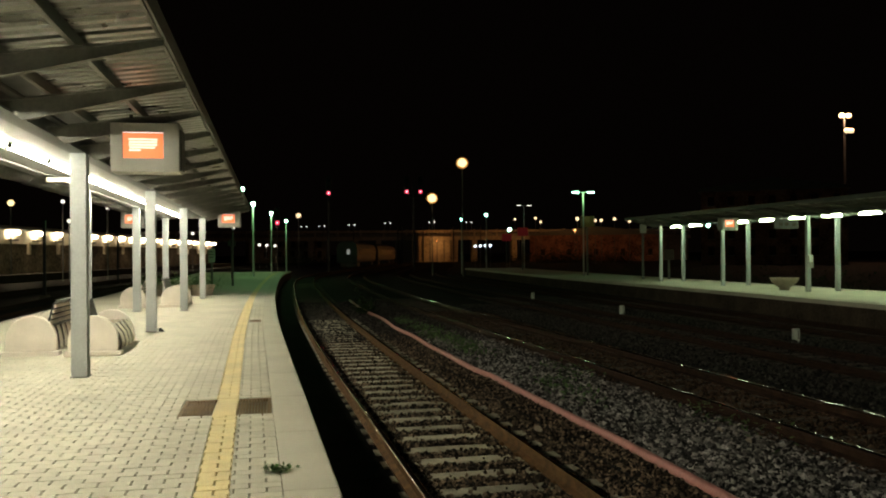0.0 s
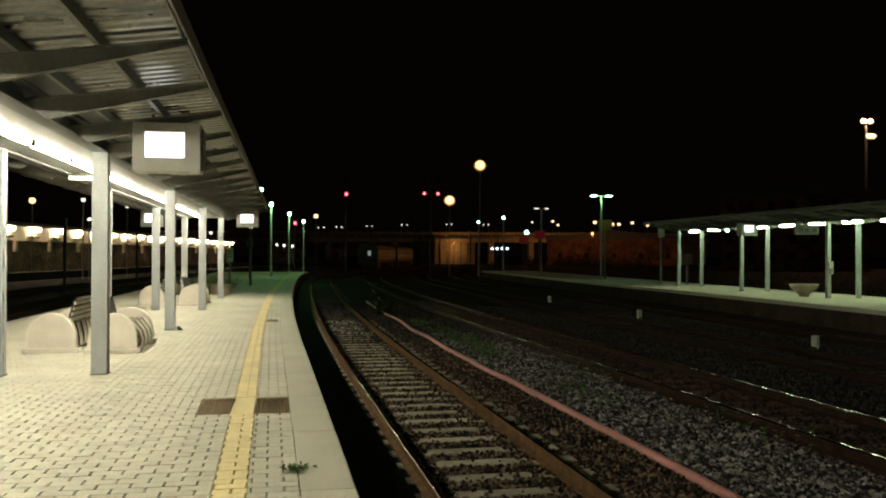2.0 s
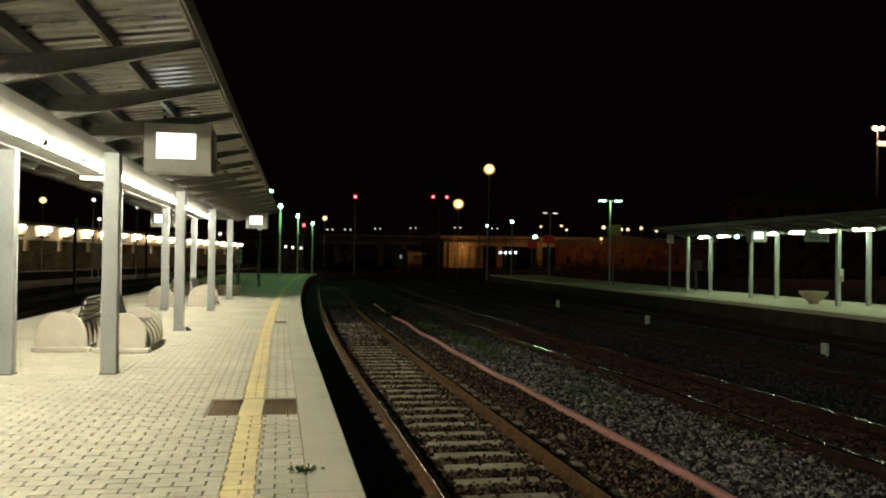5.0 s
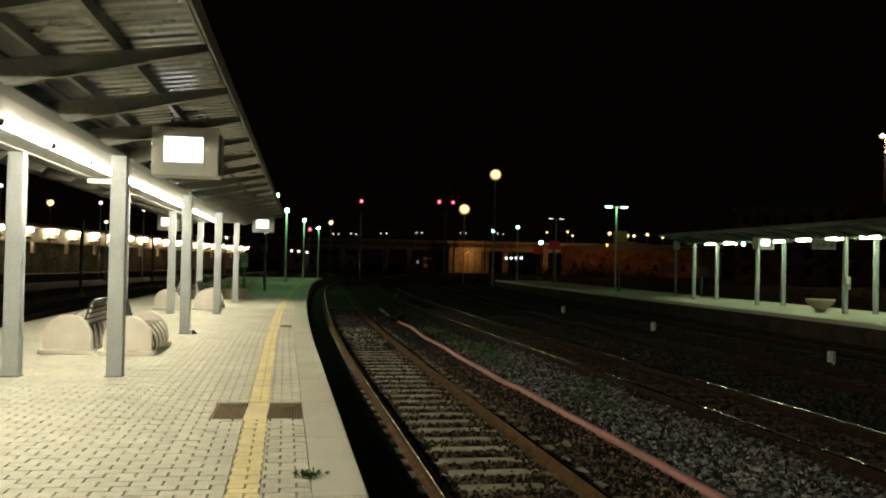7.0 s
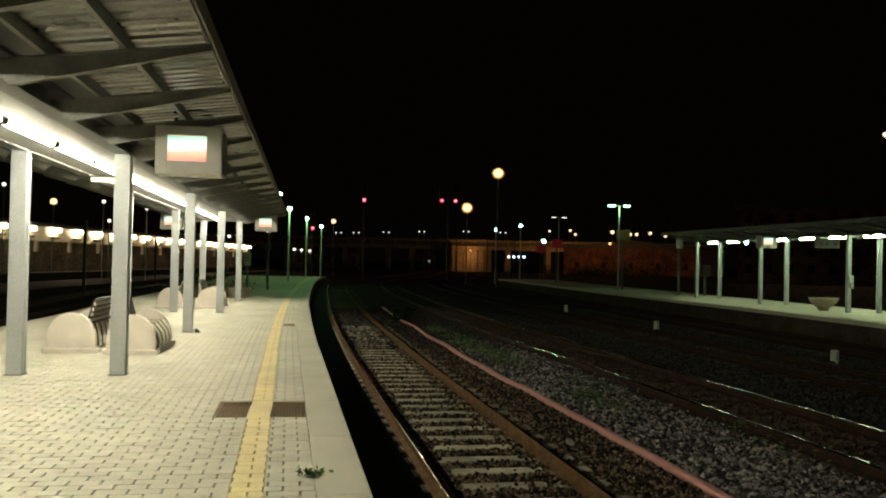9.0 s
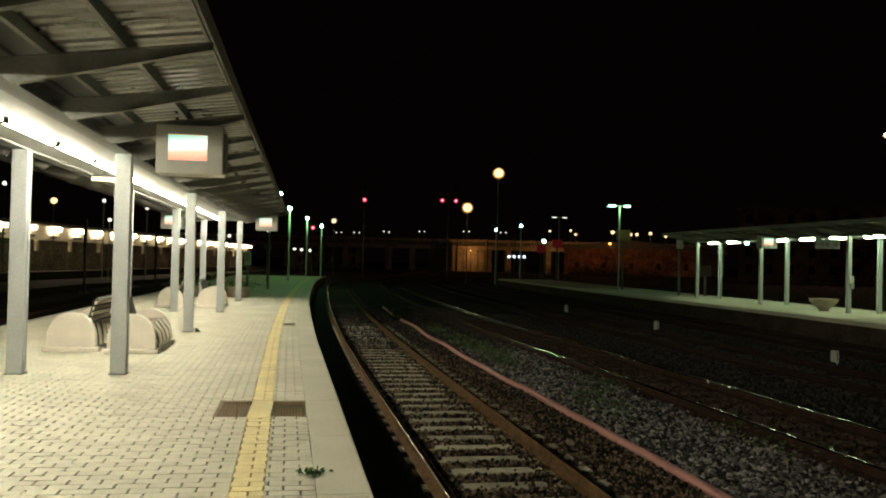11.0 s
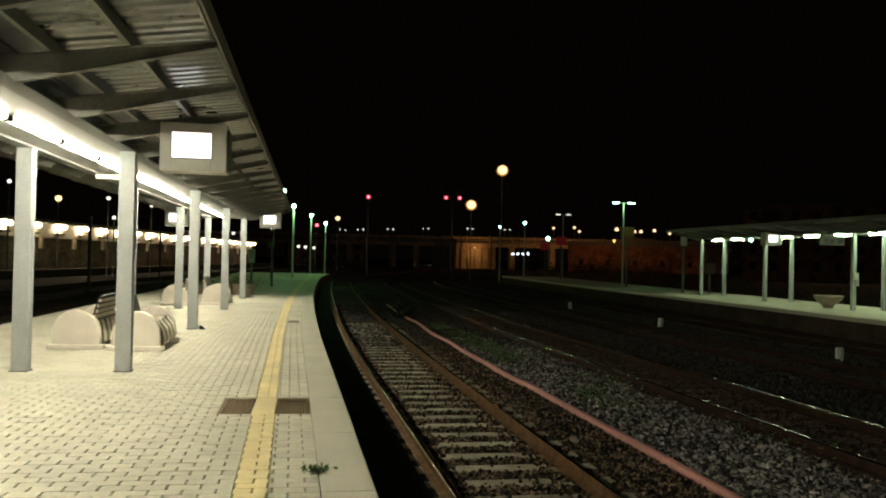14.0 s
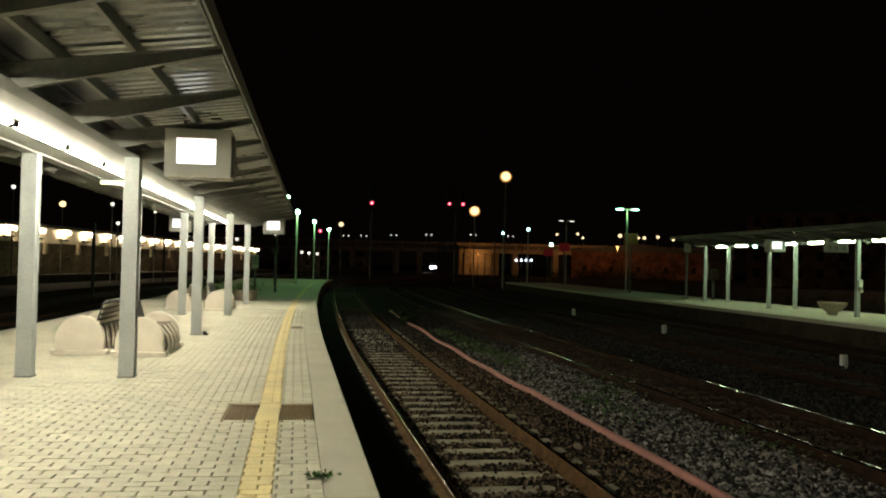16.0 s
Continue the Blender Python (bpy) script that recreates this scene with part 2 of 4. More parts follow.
# ---- the plan: y runs along the platform, x to the tracks, the platform's top is z = 0 ----
EDGE_Y = (-14, 0, 5.8, 10.5, 14, 18.2, 24.5, 32.5, 40, 53, 67, 81, 95, 112, 130, 160)
EDGE_X = (0.86, 0.59, 0.475, 0.38, 0.31, 0.23, 0.168, 0.148, 0.205, 0.42, 0.79, 1.55, 3.35, 6.75, 10.75, 17.6)


def edge(y):
    """The platform edge, a smooth line through the points above; it bends to the right in the distance."""
    if y >= EDGE_Y[-1]:
        return EDGE_X[-1] + 0.19 * (y - EDGE_Y[-1])
    i = 0
    while i < len(EDGE_Y) - 2 and y > EDGE_Y[i + 1]:
        i += 1

    def slope(k):
        if k == 0:
            return (EDGE_X[1] - EDGE_X[0]) / (EDGE_Y[1] - EDGE_Y[0])
        if k == len(EDGE_Y) - 1:
            return 0.19
        return (EDGE_X[k + 1] - EDGE_X[k - 1]) / (EDGE_Y[k + 1] - EDGE_Y[k - 1])
    h = EDGE_Y[i + 1] - EDGE_Y[i]
    u = (y - EDGE_Y[i]) / h
    if u < 0:
        return EDGE_X[0] + slope(0) * (y - EDGE_Y[0])
    return ((2 * u ** 3 - 3 * u * u + 1) * EDGE_X[i] + (u ** 3 - 2 * u * u + u) * h * slope(i)
            + (3 * u * u - 2 * u ** 3) * EDGE_X[i + 1] + (u ** 3 - u * u) * h * slope(i + 1))


def drift(k, y):
    """The second track draws nearer to the first with the distance."""
    u = min(1.0, max(0.0, (y - 13) / 30))
    return -0.46 * u * u * (3 - 2 * u) if k == 1 else 0.0


def line(offset, y0, y1, step, k=0):
    n = max(2, int((y1 - y0) / step) + 1)
    ys = [y0 + (y1 - y0) * i / (n - 1) for i in range(n)]
    return [(edge(y) + offset + drift(k, y), y) for y in ys]


TRACKS = (1.68, 6.62, 10.95, 15.25)
RAIL_Z, BED_Z = -0.55, -0.74
PLATFORM_BACK = -6.5
COLUMN_X, COLUMN_Y, BAY = (-3.78, -2.476), 12.27, 6.96

# ---- ground ----
gv, gf = [], []
gx = [-1500, -300, -80, -30, -12, -6.6, 0.2, 3, 6, 10, 15, 20, 40, 90, 300, 1500]
gy = [-300, -60, -20, 0, 10, 25, 50, 90, 140, 220, 400, 900, 2500]
for y in gy:
    for x in gx:
        gv.append((x, y, BED_Z))
for j in range(len(gy) - 1):
    for i in range(len(gx) - 1):
        a = j * len(gx) + i
        gf.append((a, a + 1, a + 1 + len(gx), a + len(gx)))
tagged(raw("ground", gv, gf, GRAVEL), "dark brown ballast and earth between the tracks", "ground", kind="structure")

# ---- tracks ----
RAIL_PROFILE = [(-0.075, -0.16), (0.075, -0.16), (0.075, -0.145), (0.012, -0.12), (0.012, -0.045), (0.036, -0.032),
                (0.036, -0.011), (0.0335, -0.0065), (0.030, -0.003), (0.026, -0.0007), (0.012, 0.0),
                (-0.012, 0.0), (-0.026, -0.0007), (-0.030, -0.003), (-0.0335, -0.0065), (-0.036, -0.011), (-0.036, -0.032), (-0.012, -0.045), (-0.012, -0.12), (-0.075, -0.145)]


def build_track(offset, top, near, k):
    t = thing("railway_track", Matrix(), "railway track of rusty steel rails on concrete sleepers" if near else "unlit rusty railway track with dull rails in dark ballast",
              "railway track", "tracks of the station")
    for side in (-0.7525, 0.7525):
        prof = [(o, z + RAIL_Z) for o, z in RAIL_PROFILE]
        sweep("rail", prof, line(offset + side, -12, 260, 2.0, k), [RUST if near else RUST_OLD, top], t, "steel rail with a worn shiny head",
              pick=(lambda j: 1 if 9 <= j <= 11 else 0) if near and side > 0 else (lambda j: 1 if 6 <= j <= 14 else 0))
    me = None
    y = -6.0
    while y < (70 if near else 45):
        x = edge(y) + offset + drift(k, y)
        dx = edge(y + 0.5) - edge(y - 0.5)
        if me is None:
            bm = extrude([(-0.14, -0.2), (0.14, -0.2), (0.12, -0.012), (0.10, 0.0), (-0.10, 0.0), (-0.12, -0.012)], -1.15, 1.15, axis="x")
            s = part("sleeper", bm, SLEEPER if near else SLEEPER_DARK, t)
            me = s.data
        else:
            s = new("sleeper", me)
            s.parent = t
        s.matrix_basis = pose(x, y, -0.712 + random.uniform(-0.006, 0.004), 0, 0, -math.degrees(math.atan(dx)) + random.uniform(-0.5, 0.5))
        # beyond 31 m a darker colour stands in for the fading light
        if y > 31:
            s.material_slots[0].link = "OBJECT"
            s.material_slots[0].material = SLEEPER_DARK
        y += 0.622
    return t


for k, off in enumerate(TRACKS):
    build_track(off, (RAIL_TOP, RAIL_OLD, RUST_OLD, RUST_OLD)[k], k == 0, k)


# rail clips, one pair a sleeper, near stretch
def clips():
    verts, faces = [], []
    y = -6.0
    while y < 32:
        if y > 5:
            for side in (-0.7525, 0.7525):
                for s in ((1,) if side < 0 else (-1, 1)):
                    x = edge(y) + TRACKS[0] + side + s * 0.10
                    b = len(verts)
                    for dx, dy, z in ((-0.03, -0.05, -0.715), (0.03, -0.05, -0.715), (0.03, 0.05, -0.715), (-0.03, 0.05, -0.715),
                                      (-0.018, -0.035, -0.67), (0.018, -0.035, -0.67), (0.018, 0.035, -0.67), (-0.018, 0.035, -0.67)):
                        verts.append((x + dx, y + dy, z))
                    faces.extend([tuple(b + i for i in f) for f in ((4, 5, 6, 7), (0, 1, 5, 4), (1, 2, 6, 5), (2, 3, 7, 6), (3, 0, 4, 7))])
        y += 0.622
    return raw("rail_clip", verts, faces, RUST)


tagged(clips(), "rusty clips that hold the rails on the sleepers", "rail clips", kind="stuff")


# ---- ballast stones, thickest where the camera is near ----
def ballast(name, spots, label, seed, mat):
    rng = np.random.default_rng(seed)
    base = np.array([(1, 0, 0), (-1, 0, 0), (0, 1, 0), (0, -1, 0), (0, 0, 1), (0, 0, -1)], float)
    tri = np.array([(0, 2, 4), (2, 1, 4), (1, 3, 4), (3, 0, 4), (2, 0, 5), (1, 2, 5), (3, 1, 5), (0, 3, 5)])
    verts, faces = [], []
    for x, y, z, r in spots:
        q = rng.normal(size=(3, 3))
        q, _ = np.linalg.qr(q)
        v = (base * rng.uniform(0.55, 1.1, (6, 1)) * r) @ q.T + (x, y, z)
        faces.append(tri + 6 * len(verts))
        verts.append(v)
    return tagged(raw(name, np.concatenate(verts).tolist(), np.concatenate(faces).tolist(), mat), label, "ballast", kind="stuff")


def spots(n, x0, x1, y0, y1, seed, size=1.0):
    rng = np.random.default_rng(seed)
    out = []
    for _ in range(n):
        y = y0 + (y1 - y0) * rng.random() ** 1.5
        off = rng.uniform(x0, x1)
        near = min(abs(off - t) for t in TRACKS)
        rail = min(min(abs(off - t - 0.7525), abs(off - t + 0.7525)) for t in TRACKS)
        if rail < 0.09:
            continue
        mound = 0.05 if near > 1.5 else 0.0
        r = rng.uniform(0.024, 0.056) * size
        phase = ((y + 6.0) / 0.622) % 1.0
        if near < 1.15 and off < 3.2 and (phase < 0.22 or phase > 0.78):
            # stones lie on the sleepers beside the rails
            if rng.random() < (0.97 if near < 0.45 or near > 0.72 else 0.45):
                continue
            z = -0.70
        else:
            z = BED_Z + mound + rng.uniform(0.0, 0.03)
        out.append((edge(y) + off, y, z, r))
    return out


ballast("ballast_stones", spots(36000, 0.9, 3.75, 6.0, 25.0, 3, 0.70) + spots(5000, 0.9, 3.9, -2.0, 6.5, 12, 0.85), "loose brown and rust-stained ballast stones", 5, STONES_BROWN)
ballast("ballast_stones", spots(21000, 3.75, 5.9, 6.0, 25.0, 13, 0.95) + spots(4500, 3.9, 6.5, -2.0, 6.5, 14, 1.15), "loose angular grey ballast stones", 8, STONES)
ballast("ballast_stones", spots(16000, 5.6, 8.0, 7.0, 34.0, 15, 1.0), "dark rust-brown ballast stones of the second track", 16, STONES_RUST)
ballast("ballast_stones", spots(20000, 8.0, 14.0, 8.0, 38.0, 4), "dim angular ballast stones round the far tracks", 6, STONES_DARK)

# dark strip laid over the sleeper ends imitates the platform's shadow
shadow_strip = sweep("platform_shadow_strip", [(0.0, BED_Z - 0.02), (0.80, BED_Z - 0.02), (0.78, -0.70), (0.0, -0.69)], line(0.0, -10, 90, 1.5), GRAVEL)
tagged(shadow_strip, "dark strip below the platform edge, added for the platform's shadow", "ballast", kind="structure")

# past 23 m the light's falling off is put into the stones' colour
ballast("ballast_stones", spots(14000, 0.9, 5.9, 23.0, 42.0, 9), "ballast stones farther along the track, darkened for the dim light", 7, STONES_DARK)
# ---- pinkish pipe along the track ----
hose_pts = [(4.02, -2), (4.04, 4), (4.05, 7.9), (4.04, 9.5), (4.0, 11.1), (3.955, 13.0), (3.93, 14.2), (3.92, 15.2), (3.82, 16.3), (3.80, 18.5), (3.74, 20.5), (3.76, 23.3), (3.66, 26), (3.74, 29.6), (3.6, 34), (3.7, 42)]


def pipe(points, r, seg=10, step=0.25, z=-0.635):
    pts = []
    for i in range(len(points) - 1):
        p0, p1 = points[max(i - 1, 0)], points[i]
        p2, p3 = points[i + 1], points[min(i + 2, len(points) - 1)]
        n = max(2, int((p2[1] - p1[1]) / step))
        for k in range(n):
            t = k / n
            pts.append(tuple(0.5 * (2 * p1[c] + (p2[c] - p0[c]) * t + (2 * p0[c] - 5 * p1[c] + 4 * p2[c] - p3[c]) * t * t + (3 * p1[c] - p0[c] - 3 * p2[c] + p3[c]) * t ** 3) for c in (0, 1)))
    prof = [(r * math.cos(a * 2 * math.pi / seg), z + r * math.sin(a * 2 * math.pi / seg)) for a in range(seg)]
    return sweep("drain_pipe", prof, pts, HOSE, smooth=True)


tagged(pipe(hose_pts, 0.054), "long pinkish red plastic pipe lying on the ballast", "pipe")

# ---- platforms ----
STRIP_IN, STRIP_OUT, COPING_IN = -0.974, -0.746, -0.385   # from the edge
path = line(0.0, -14, 84, 1.0)
pv, pf = [], []
for i, (x, y) in enumerate(path):
    pv += [(PLATFORM_BACK, y, -0.042), (x - 0.02, y, -0.042), (x - 0.02, y, BED_Z), (PLATFORM_BACK, y, BED_Z)]
    if i:
        a = 4 * i
        pf += [(a - 4, a - 3, a + 1, a), (a - 3, a - 2, a + 2, a + 1), (a - 1, a - 4, a, a + 3)]
pf += [(0, 3, 2, 1), (len(pv) - 4, len(pv) - 3, len(pv) - 2, len(pv) - 1)]
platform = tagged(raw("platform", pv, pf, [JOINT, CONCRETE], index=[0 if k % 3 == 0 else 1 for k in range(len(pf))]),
                  "station platform paved with beige blocks, with a pale concrete edge", "platform", kind="structure")

# coping slabs, two metres each
for row in (0, 1):
    y = -14.0
    while y < 83:
        if row == 0:
            xs = [(edge(yy), yy) for yy in (y + 0.004, y + 0.66, y + 1.33, y + 1.996)]
            prof = [(COPING_IN, -0.12), (0.0, -0.12), (0.0, -0.012), (-0.012, 0.0), (COPING_IN + 0.004, 0.0)]
        else:
            xs = [(PLATFORM_BACK + 0.16, yy) for yy in (y + 0.004, y + 1.0, y + 1.996)]
            prof = [(-0.20, -0.12), (0.20, -0.12), (0.20, 0.0), (-0.188, 0.0), (-0.20, -0.012)]
        sweep("coping_slab", prof, xs, COPING, platform)
        y += 2.0

# blocks in a running bond, 0.224 by 0.13 m; the yellow strip is laid in the same bond
BLOCK_W, BLOCK_D = 0.224, 0.13


def block_verts(x0, x1, y0, y1, z):
    g, b = 0.005, 0.004
    a = (x0 + g, x1 - g, y0 + 0.0015, y1 - 0.0015)
    return [(a[0], a[2], z - 0.03), (a[1], a[2], z - 0.03), (a[1], a[3], z - 0.03), (a[0], a[3], z - 0.03),
            (a[0] + b, a[2] + b, z), (a[1] - b, a[2] + b, z), (a[1] - b, a[3] - b, z), (a[0] + b, a[3] - b, z)]


BLOCK_FACES = [(4, 5, 6, 7), (0, 1, 5, 4), (1, 2, 6, 5), (2, 3, 7, 6), (3, 0, 4, 7)]
GRATES = ((-0.855, 9.455, 0.92, 1.02), (-0.575, 21.6, 0.27, 0.75), (-0.86, 30.7, 0.90, 0.5))


def clear_of_grates(a, b, y):
    """What is left of a block from a to b beside a grating."""
    for gx_, gy_, w, d in GRATES:
        if abs(y - gy_) < d / 2:
            lo, hi = gx_ - w / 2, gx_ + w / 2
            if b <= lo or a >= hi:
                continue
            if a < lo:
                return (a, lo) if lo - a > 0.03 else None
            return (hi, b) if b - hi > 0.03 else None
    return a, b


def blocks():
    near_mesh, heaps = {}, {0: ([], []), 1: ([], [])}
    singles = 0
    j = 0
    rng = np.random.default_rng(8)
    y = -2.98
    while y < 30.0:
        e = edge(y)
        shift = BLOCK_W / 2 if j % 2 else 0.0
        tight = 0.010 if j % 2 else 0.0
        runs = [(COPING_IN + tight * 0.5, STRIP_OUT, 0), (STRIP_OUT + tight, STRIP_IN - tight, 1), (STRIP_IN, PLATFORM_BACK + 0.36 - e, 0)]
        for hi, lo, kind in runs:
            x = hi
            first = True
            while x > lo + 0.02:
                w = BLOCK_W - shift if first and shift else BLOCK_W
                first = False
                x2 = max(lo, x - w)
                kept = clear_of_grates(x2, x, y + BLOCK_D / 2)
                if kept:
                    xa, xb = kept
                    z = rng.uniform(-0.003, 0.001)
                    if 5.6 < y < 8.3 and hi != runs[2][0] and singles < 300:
                        key = (round(xb - xa, 2), kind)
                        if key not in near_mesh:
                            me = bpy.data.meshes.new("paving_block")
                            me.from_pydata(block_verts(-(xb - xa) / 2, (xb - xa) / 2, -BLOCK_D / 2, BLOCK_D / 2, 0), [], BLOCK_FACES)
                            me.materials.append(YELLOW if kind else PAVER)
                            near_mesh[key] = me
                        b = new("paving_block", near_mesh[key])
                        b.parent = platform
                        b.location = (e + (xa + xb) / 2, y + BLOCK_D / 2, z)
                        singles += 1
                    else:
                        vs, fs = heaps[kind]
                        n = len(vs)
                        vs.extend(block_verts(e + xa, e + xb, y, y + BLOCK_D, z))
                        fs.extend([tuple(n + i for i in f) for f in BLOCK_FACES])
                x = x2
        y += BLOCK_D
        j += 1
    for kind, (vs, fs) in heaps.items():
        ob = raw("paving", vs, fs, YELLOW if kind else PAVER, platform)
        tagged(ob, "yellow blocks of the safety strip" if kind else "beige paving blocks", kind="stuff")


# far and rear stretches, where single blocks cannot be told apart
for y0, y1 in ((-14, -2.98), (30.0, 83.9)):
    for name, a, b, mat in (("far_paving", None, STRIP_IN, PAVER), ("far_strip", STRIP_IN, STRIP_OUT, YELLOW), ("far_paving", STRIP_OUT, COPING_IN, PAVER)):
        pts = line(0.0, y0, y1, 1.0)
        v, f = [], []
        for i, (x, y) in enumerate(pts):
            v += [(PLATFORM_BACK + 0.36 if a is None else x + a, y, -0.003), (x + b, y, -0.003)]
            if i:
                f.append((2 * i - 2, 2 * i - 1, 2 * i + 1, 2 * i))
        tagged(raw(name, v, f, mat, platform), kind="stuff")


# drain gratings
def grating(off, y, w, d):
    t = thing("drain_grating", pose(edge(y) + off, y, 0), "rusty brown steel drain grating set in the paving", "grating", "drain gratings")
    bm = bmesh.new()
    for a in (-w / 2, w / 2 - 0.03):
        box(bm, a, a + 0.03, -d / 2, d / 2, -0.04, -0.004)
    for a in (-d / 2, d / 2 - 0.03):
        box(bm, -w / 2 + 0.03, w / 2 - 0.03, a, a + 0.03, -0.04, -0.005)
    part("frame", bm, GRATE, t)
    n = max(4, int(w / 0.03))
    for i in range(1, n):
        x = -w / 2 + w * i / n
        if STRIP_IN - 0.01 - off < x < STRIP_OUT + 0.01 - off and w > 0.4:
            continue
        part("bar", boxed(x - 0.0085, x + 0.0085, -d / 2 + 0.03, d / 2 - 0.03, -0.04, -0.008), GRATE, t)
    if w > 0.4:
        part("yellow_cover", boxed(STRIP_IN - off, STRIP_OUT - off, -d / 2 - 0.02, d / 2 + 0.02, -0.03, 0.001), YELLOW, t, "yellow cover plate over the grating")


for g in GRATES:
    grating(*g)


# the platform across the tracks
def far_edge(y):
    return float(np.interp(y, [-40, 0, 21, 31, 52, 94, 120], [16.6, 17.1, 17.35, 17.75, 18.3, 20.3, 24.0]))


ys = [-40 + 2 * i for i in range(66)]
v, f = [], []
for i, y in enumerate(ys):
    x, w = far_edge(y), 5.6
    v += [(x + 0.4, y, 0), (x + w, y, 0), (x + w, y, BED_Z), (x + 0.12, y, BED_Z), (x + 0.12, y, -0.12), (x + 0.4, y, -0.12)]
    if i:
        a = 6 * i
        for k in range(6):
            f.append((a - 6 + k, a - 6 + (k + 1) % 6, a + (k + 1) % 6, a + k))
f += [tuple(range(6))[::-1], tuple(range(len(v) - 6, len(v)))]
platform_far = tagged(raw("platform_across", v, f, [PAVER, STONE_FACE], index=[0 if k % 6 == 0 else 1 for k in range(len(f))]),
                      "station platform across the tracks with a stone face", "platform", kind="structure")
for y in range(-40, 90, 2):
    sweep("coping_slab", [(0.0, -0.14), (0.4, -0.14), (0.4, 0.003), (0.01, 0.003), (0.0, -0.008)], [(far_edge(yy), yy) for yy in (y + 0.005, y + 1.995)], COPING, platform_far)


# ---- canopies ----
def canopy(x_mid, y_first, bay, n_before, n_after, label, tube_mat, tube_ys, tube_r=0.045, tube_len=1.68, col_half=0.10):
    """Two rows of columns under twin beams, rafters that rise to both sides, purlins and corrugated sheet."""
    t = thing("platform_canopy", pose(x_mid, 0, 0), label, "canopy", "platform canopies")
    y0, y1 = y_first - n_before * bay - 0.8, y_first + n_after * bay + 0.8
    half = 0.652
    for k in range(-n_before, n_after + 1):
        for sx in (-half, half):
            y = y_first + k * bay
            bm = bmesh.new()
            # hollow-looking steel section: two flanges and a recessed web
            box(bm, sx - col_half, sx + col_half, y - col_half, y - col_half + 0.025, 0.0, 2.96, 0.004)
            box(bm, sx - col_half, sx + col_half, y + col_half - 0.025, y + col_half, 0.0, 2.96, 0.004)
            box(bm, sx - col_half + 0.015, sx + col_half - 0.015, y - col_half + 0.025, y + col_half - 0.025, 0.0, 2.958)
            col = part("column", bm, STEEL_PAINT, t)
            part("base_plate", boxed(sx - col_half - 0.015, sx + col_half + 0.015, y - col_half - 0.015, y + col_half + 0.015, 0.0, 0.012), STEEL_DARK, col)
    for s in (-1, 1):
        bm = bmesh.new()
        x = s * half
        box(bm, x - 0.10, x + 0.10, y0, y1, 2.96, 2.985)
        box(bm, x - 0.012, x + 0.012, y0, y1, 2.985, 3.16)
        box(bm, x - 0.10, x + 0.10, y0, y1, 3.16, 3.185)
        part("beam", bm, STEEL_DARK, t)
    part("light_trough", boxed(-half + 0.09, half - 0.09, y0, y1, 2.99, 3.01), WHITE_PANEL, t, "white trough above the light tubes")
    # rafters
    n = int(round((y1 - y0 - 1.6) / (bay / 4)))
    for s in (-1, 1):
        me = None
        for k in range(n + 1):
            y = y0 + 0.8 + k * bay / 4
            if me is None:
                prof = [(s * (half + 0.012), 2.962), (s * (half + 0.105), 2.962), (s * (half + 0.20), 2.885), (s * (half + 1.69), 3.235), (s * (half + 1.69), 3.285), (s * (half + 0.012), 3.06)]
                bm = bmesh.new()
                for a, b, pr in ((-0.008, 0.008, prof),):
                    e = extrude(pr, a, b)
                    tmp = bpy.data.meshes.new("tmp")
                    e.to_mesh(tmp), e.free()
                    bm.from_mesh(tmp)
                    bpy.data.meshes.remove(tmp)
                for (xa, za), (xb, zb) in ((prof[2], prof[3]), (prof[5], prof[4])):
                    fl = extrude([(xa, za - 0.006), (xb, zb - 0.006), (xb, zb + 0.006), (xa, za + 0.006)], -0.035, 0.035)
                    tmp = bpy.data.meshes.new("tmp")
                    fl.to_mesh(tmp), fl.free()
                    bm.from_mesh(tmp)
                    bpy.data.meshes.remove(tmp)
                r = part("rafter", bm, RAFTER, t)
                me = r.data
            else:
                r = new("rafter", me)
                r.parent = t
            r.location = (0, y, 0)

        def roof_z(d):
            return 3.066 + (d - half) * 0.225 / 1.69
        for d in (half + 0.43, half + 1.01, half + 1.64):
            bm = bmesh.new()
            z = roof_z(d) + 0.008
            hw = 0.022 if d < half + 1.5 else 0.012
            mid = s * (d + 0.012)
            box(bm, mid - hw, mid + hw, y0, y1, z, z + 0.01)
            side = s * (d + 0.007 + hw)
            box(bm, side - 0.005, side + 0.005, y0, y1, z + 0.01, z + 0.09)
            box(bm, mid - hw, mid + hw, y0, y1, z + 0.09, z + 0.10)
            part("purlin", bm, PURLIN, t)
        # corrugated sheet, ribs down the slope
        v, f = [], []
        y, k = y0, 0
        prof = [(0.0, 0.0), (0.09, 0.0), (0.115, 0.035), (0.175, 0.035)]
        while y < y1:
            for dy, dz in prof:
                for d in (half + 0.41, half + 1.68):
                    v.append((s * d, min(y + dy, y1), roof_z(d) + 0.112 + dz))
            y += 0.20
        for i in range(len(v) // 2 - 1):
            a = 2 * i
            f.append((a, a + 1, a + 3, a + 2))
        raw("roof_sheet", v, f, SHEET, t, "ribbed galvanised roof sheet")
        # black strip between the beam and the sheets
        g0, g1 = half + 0.10, half + 0.405
        part("black_strip", extrude([(s * g0, roof_z(g0) + 0.112), (s * g1, roof_z(g1) + 0.112), (s * g1, roof_z(g1) + 0.16), (s * g0, roof_z(g0) + 0.16)], y0, y1), BLACK, t, "black strip beside the beam")
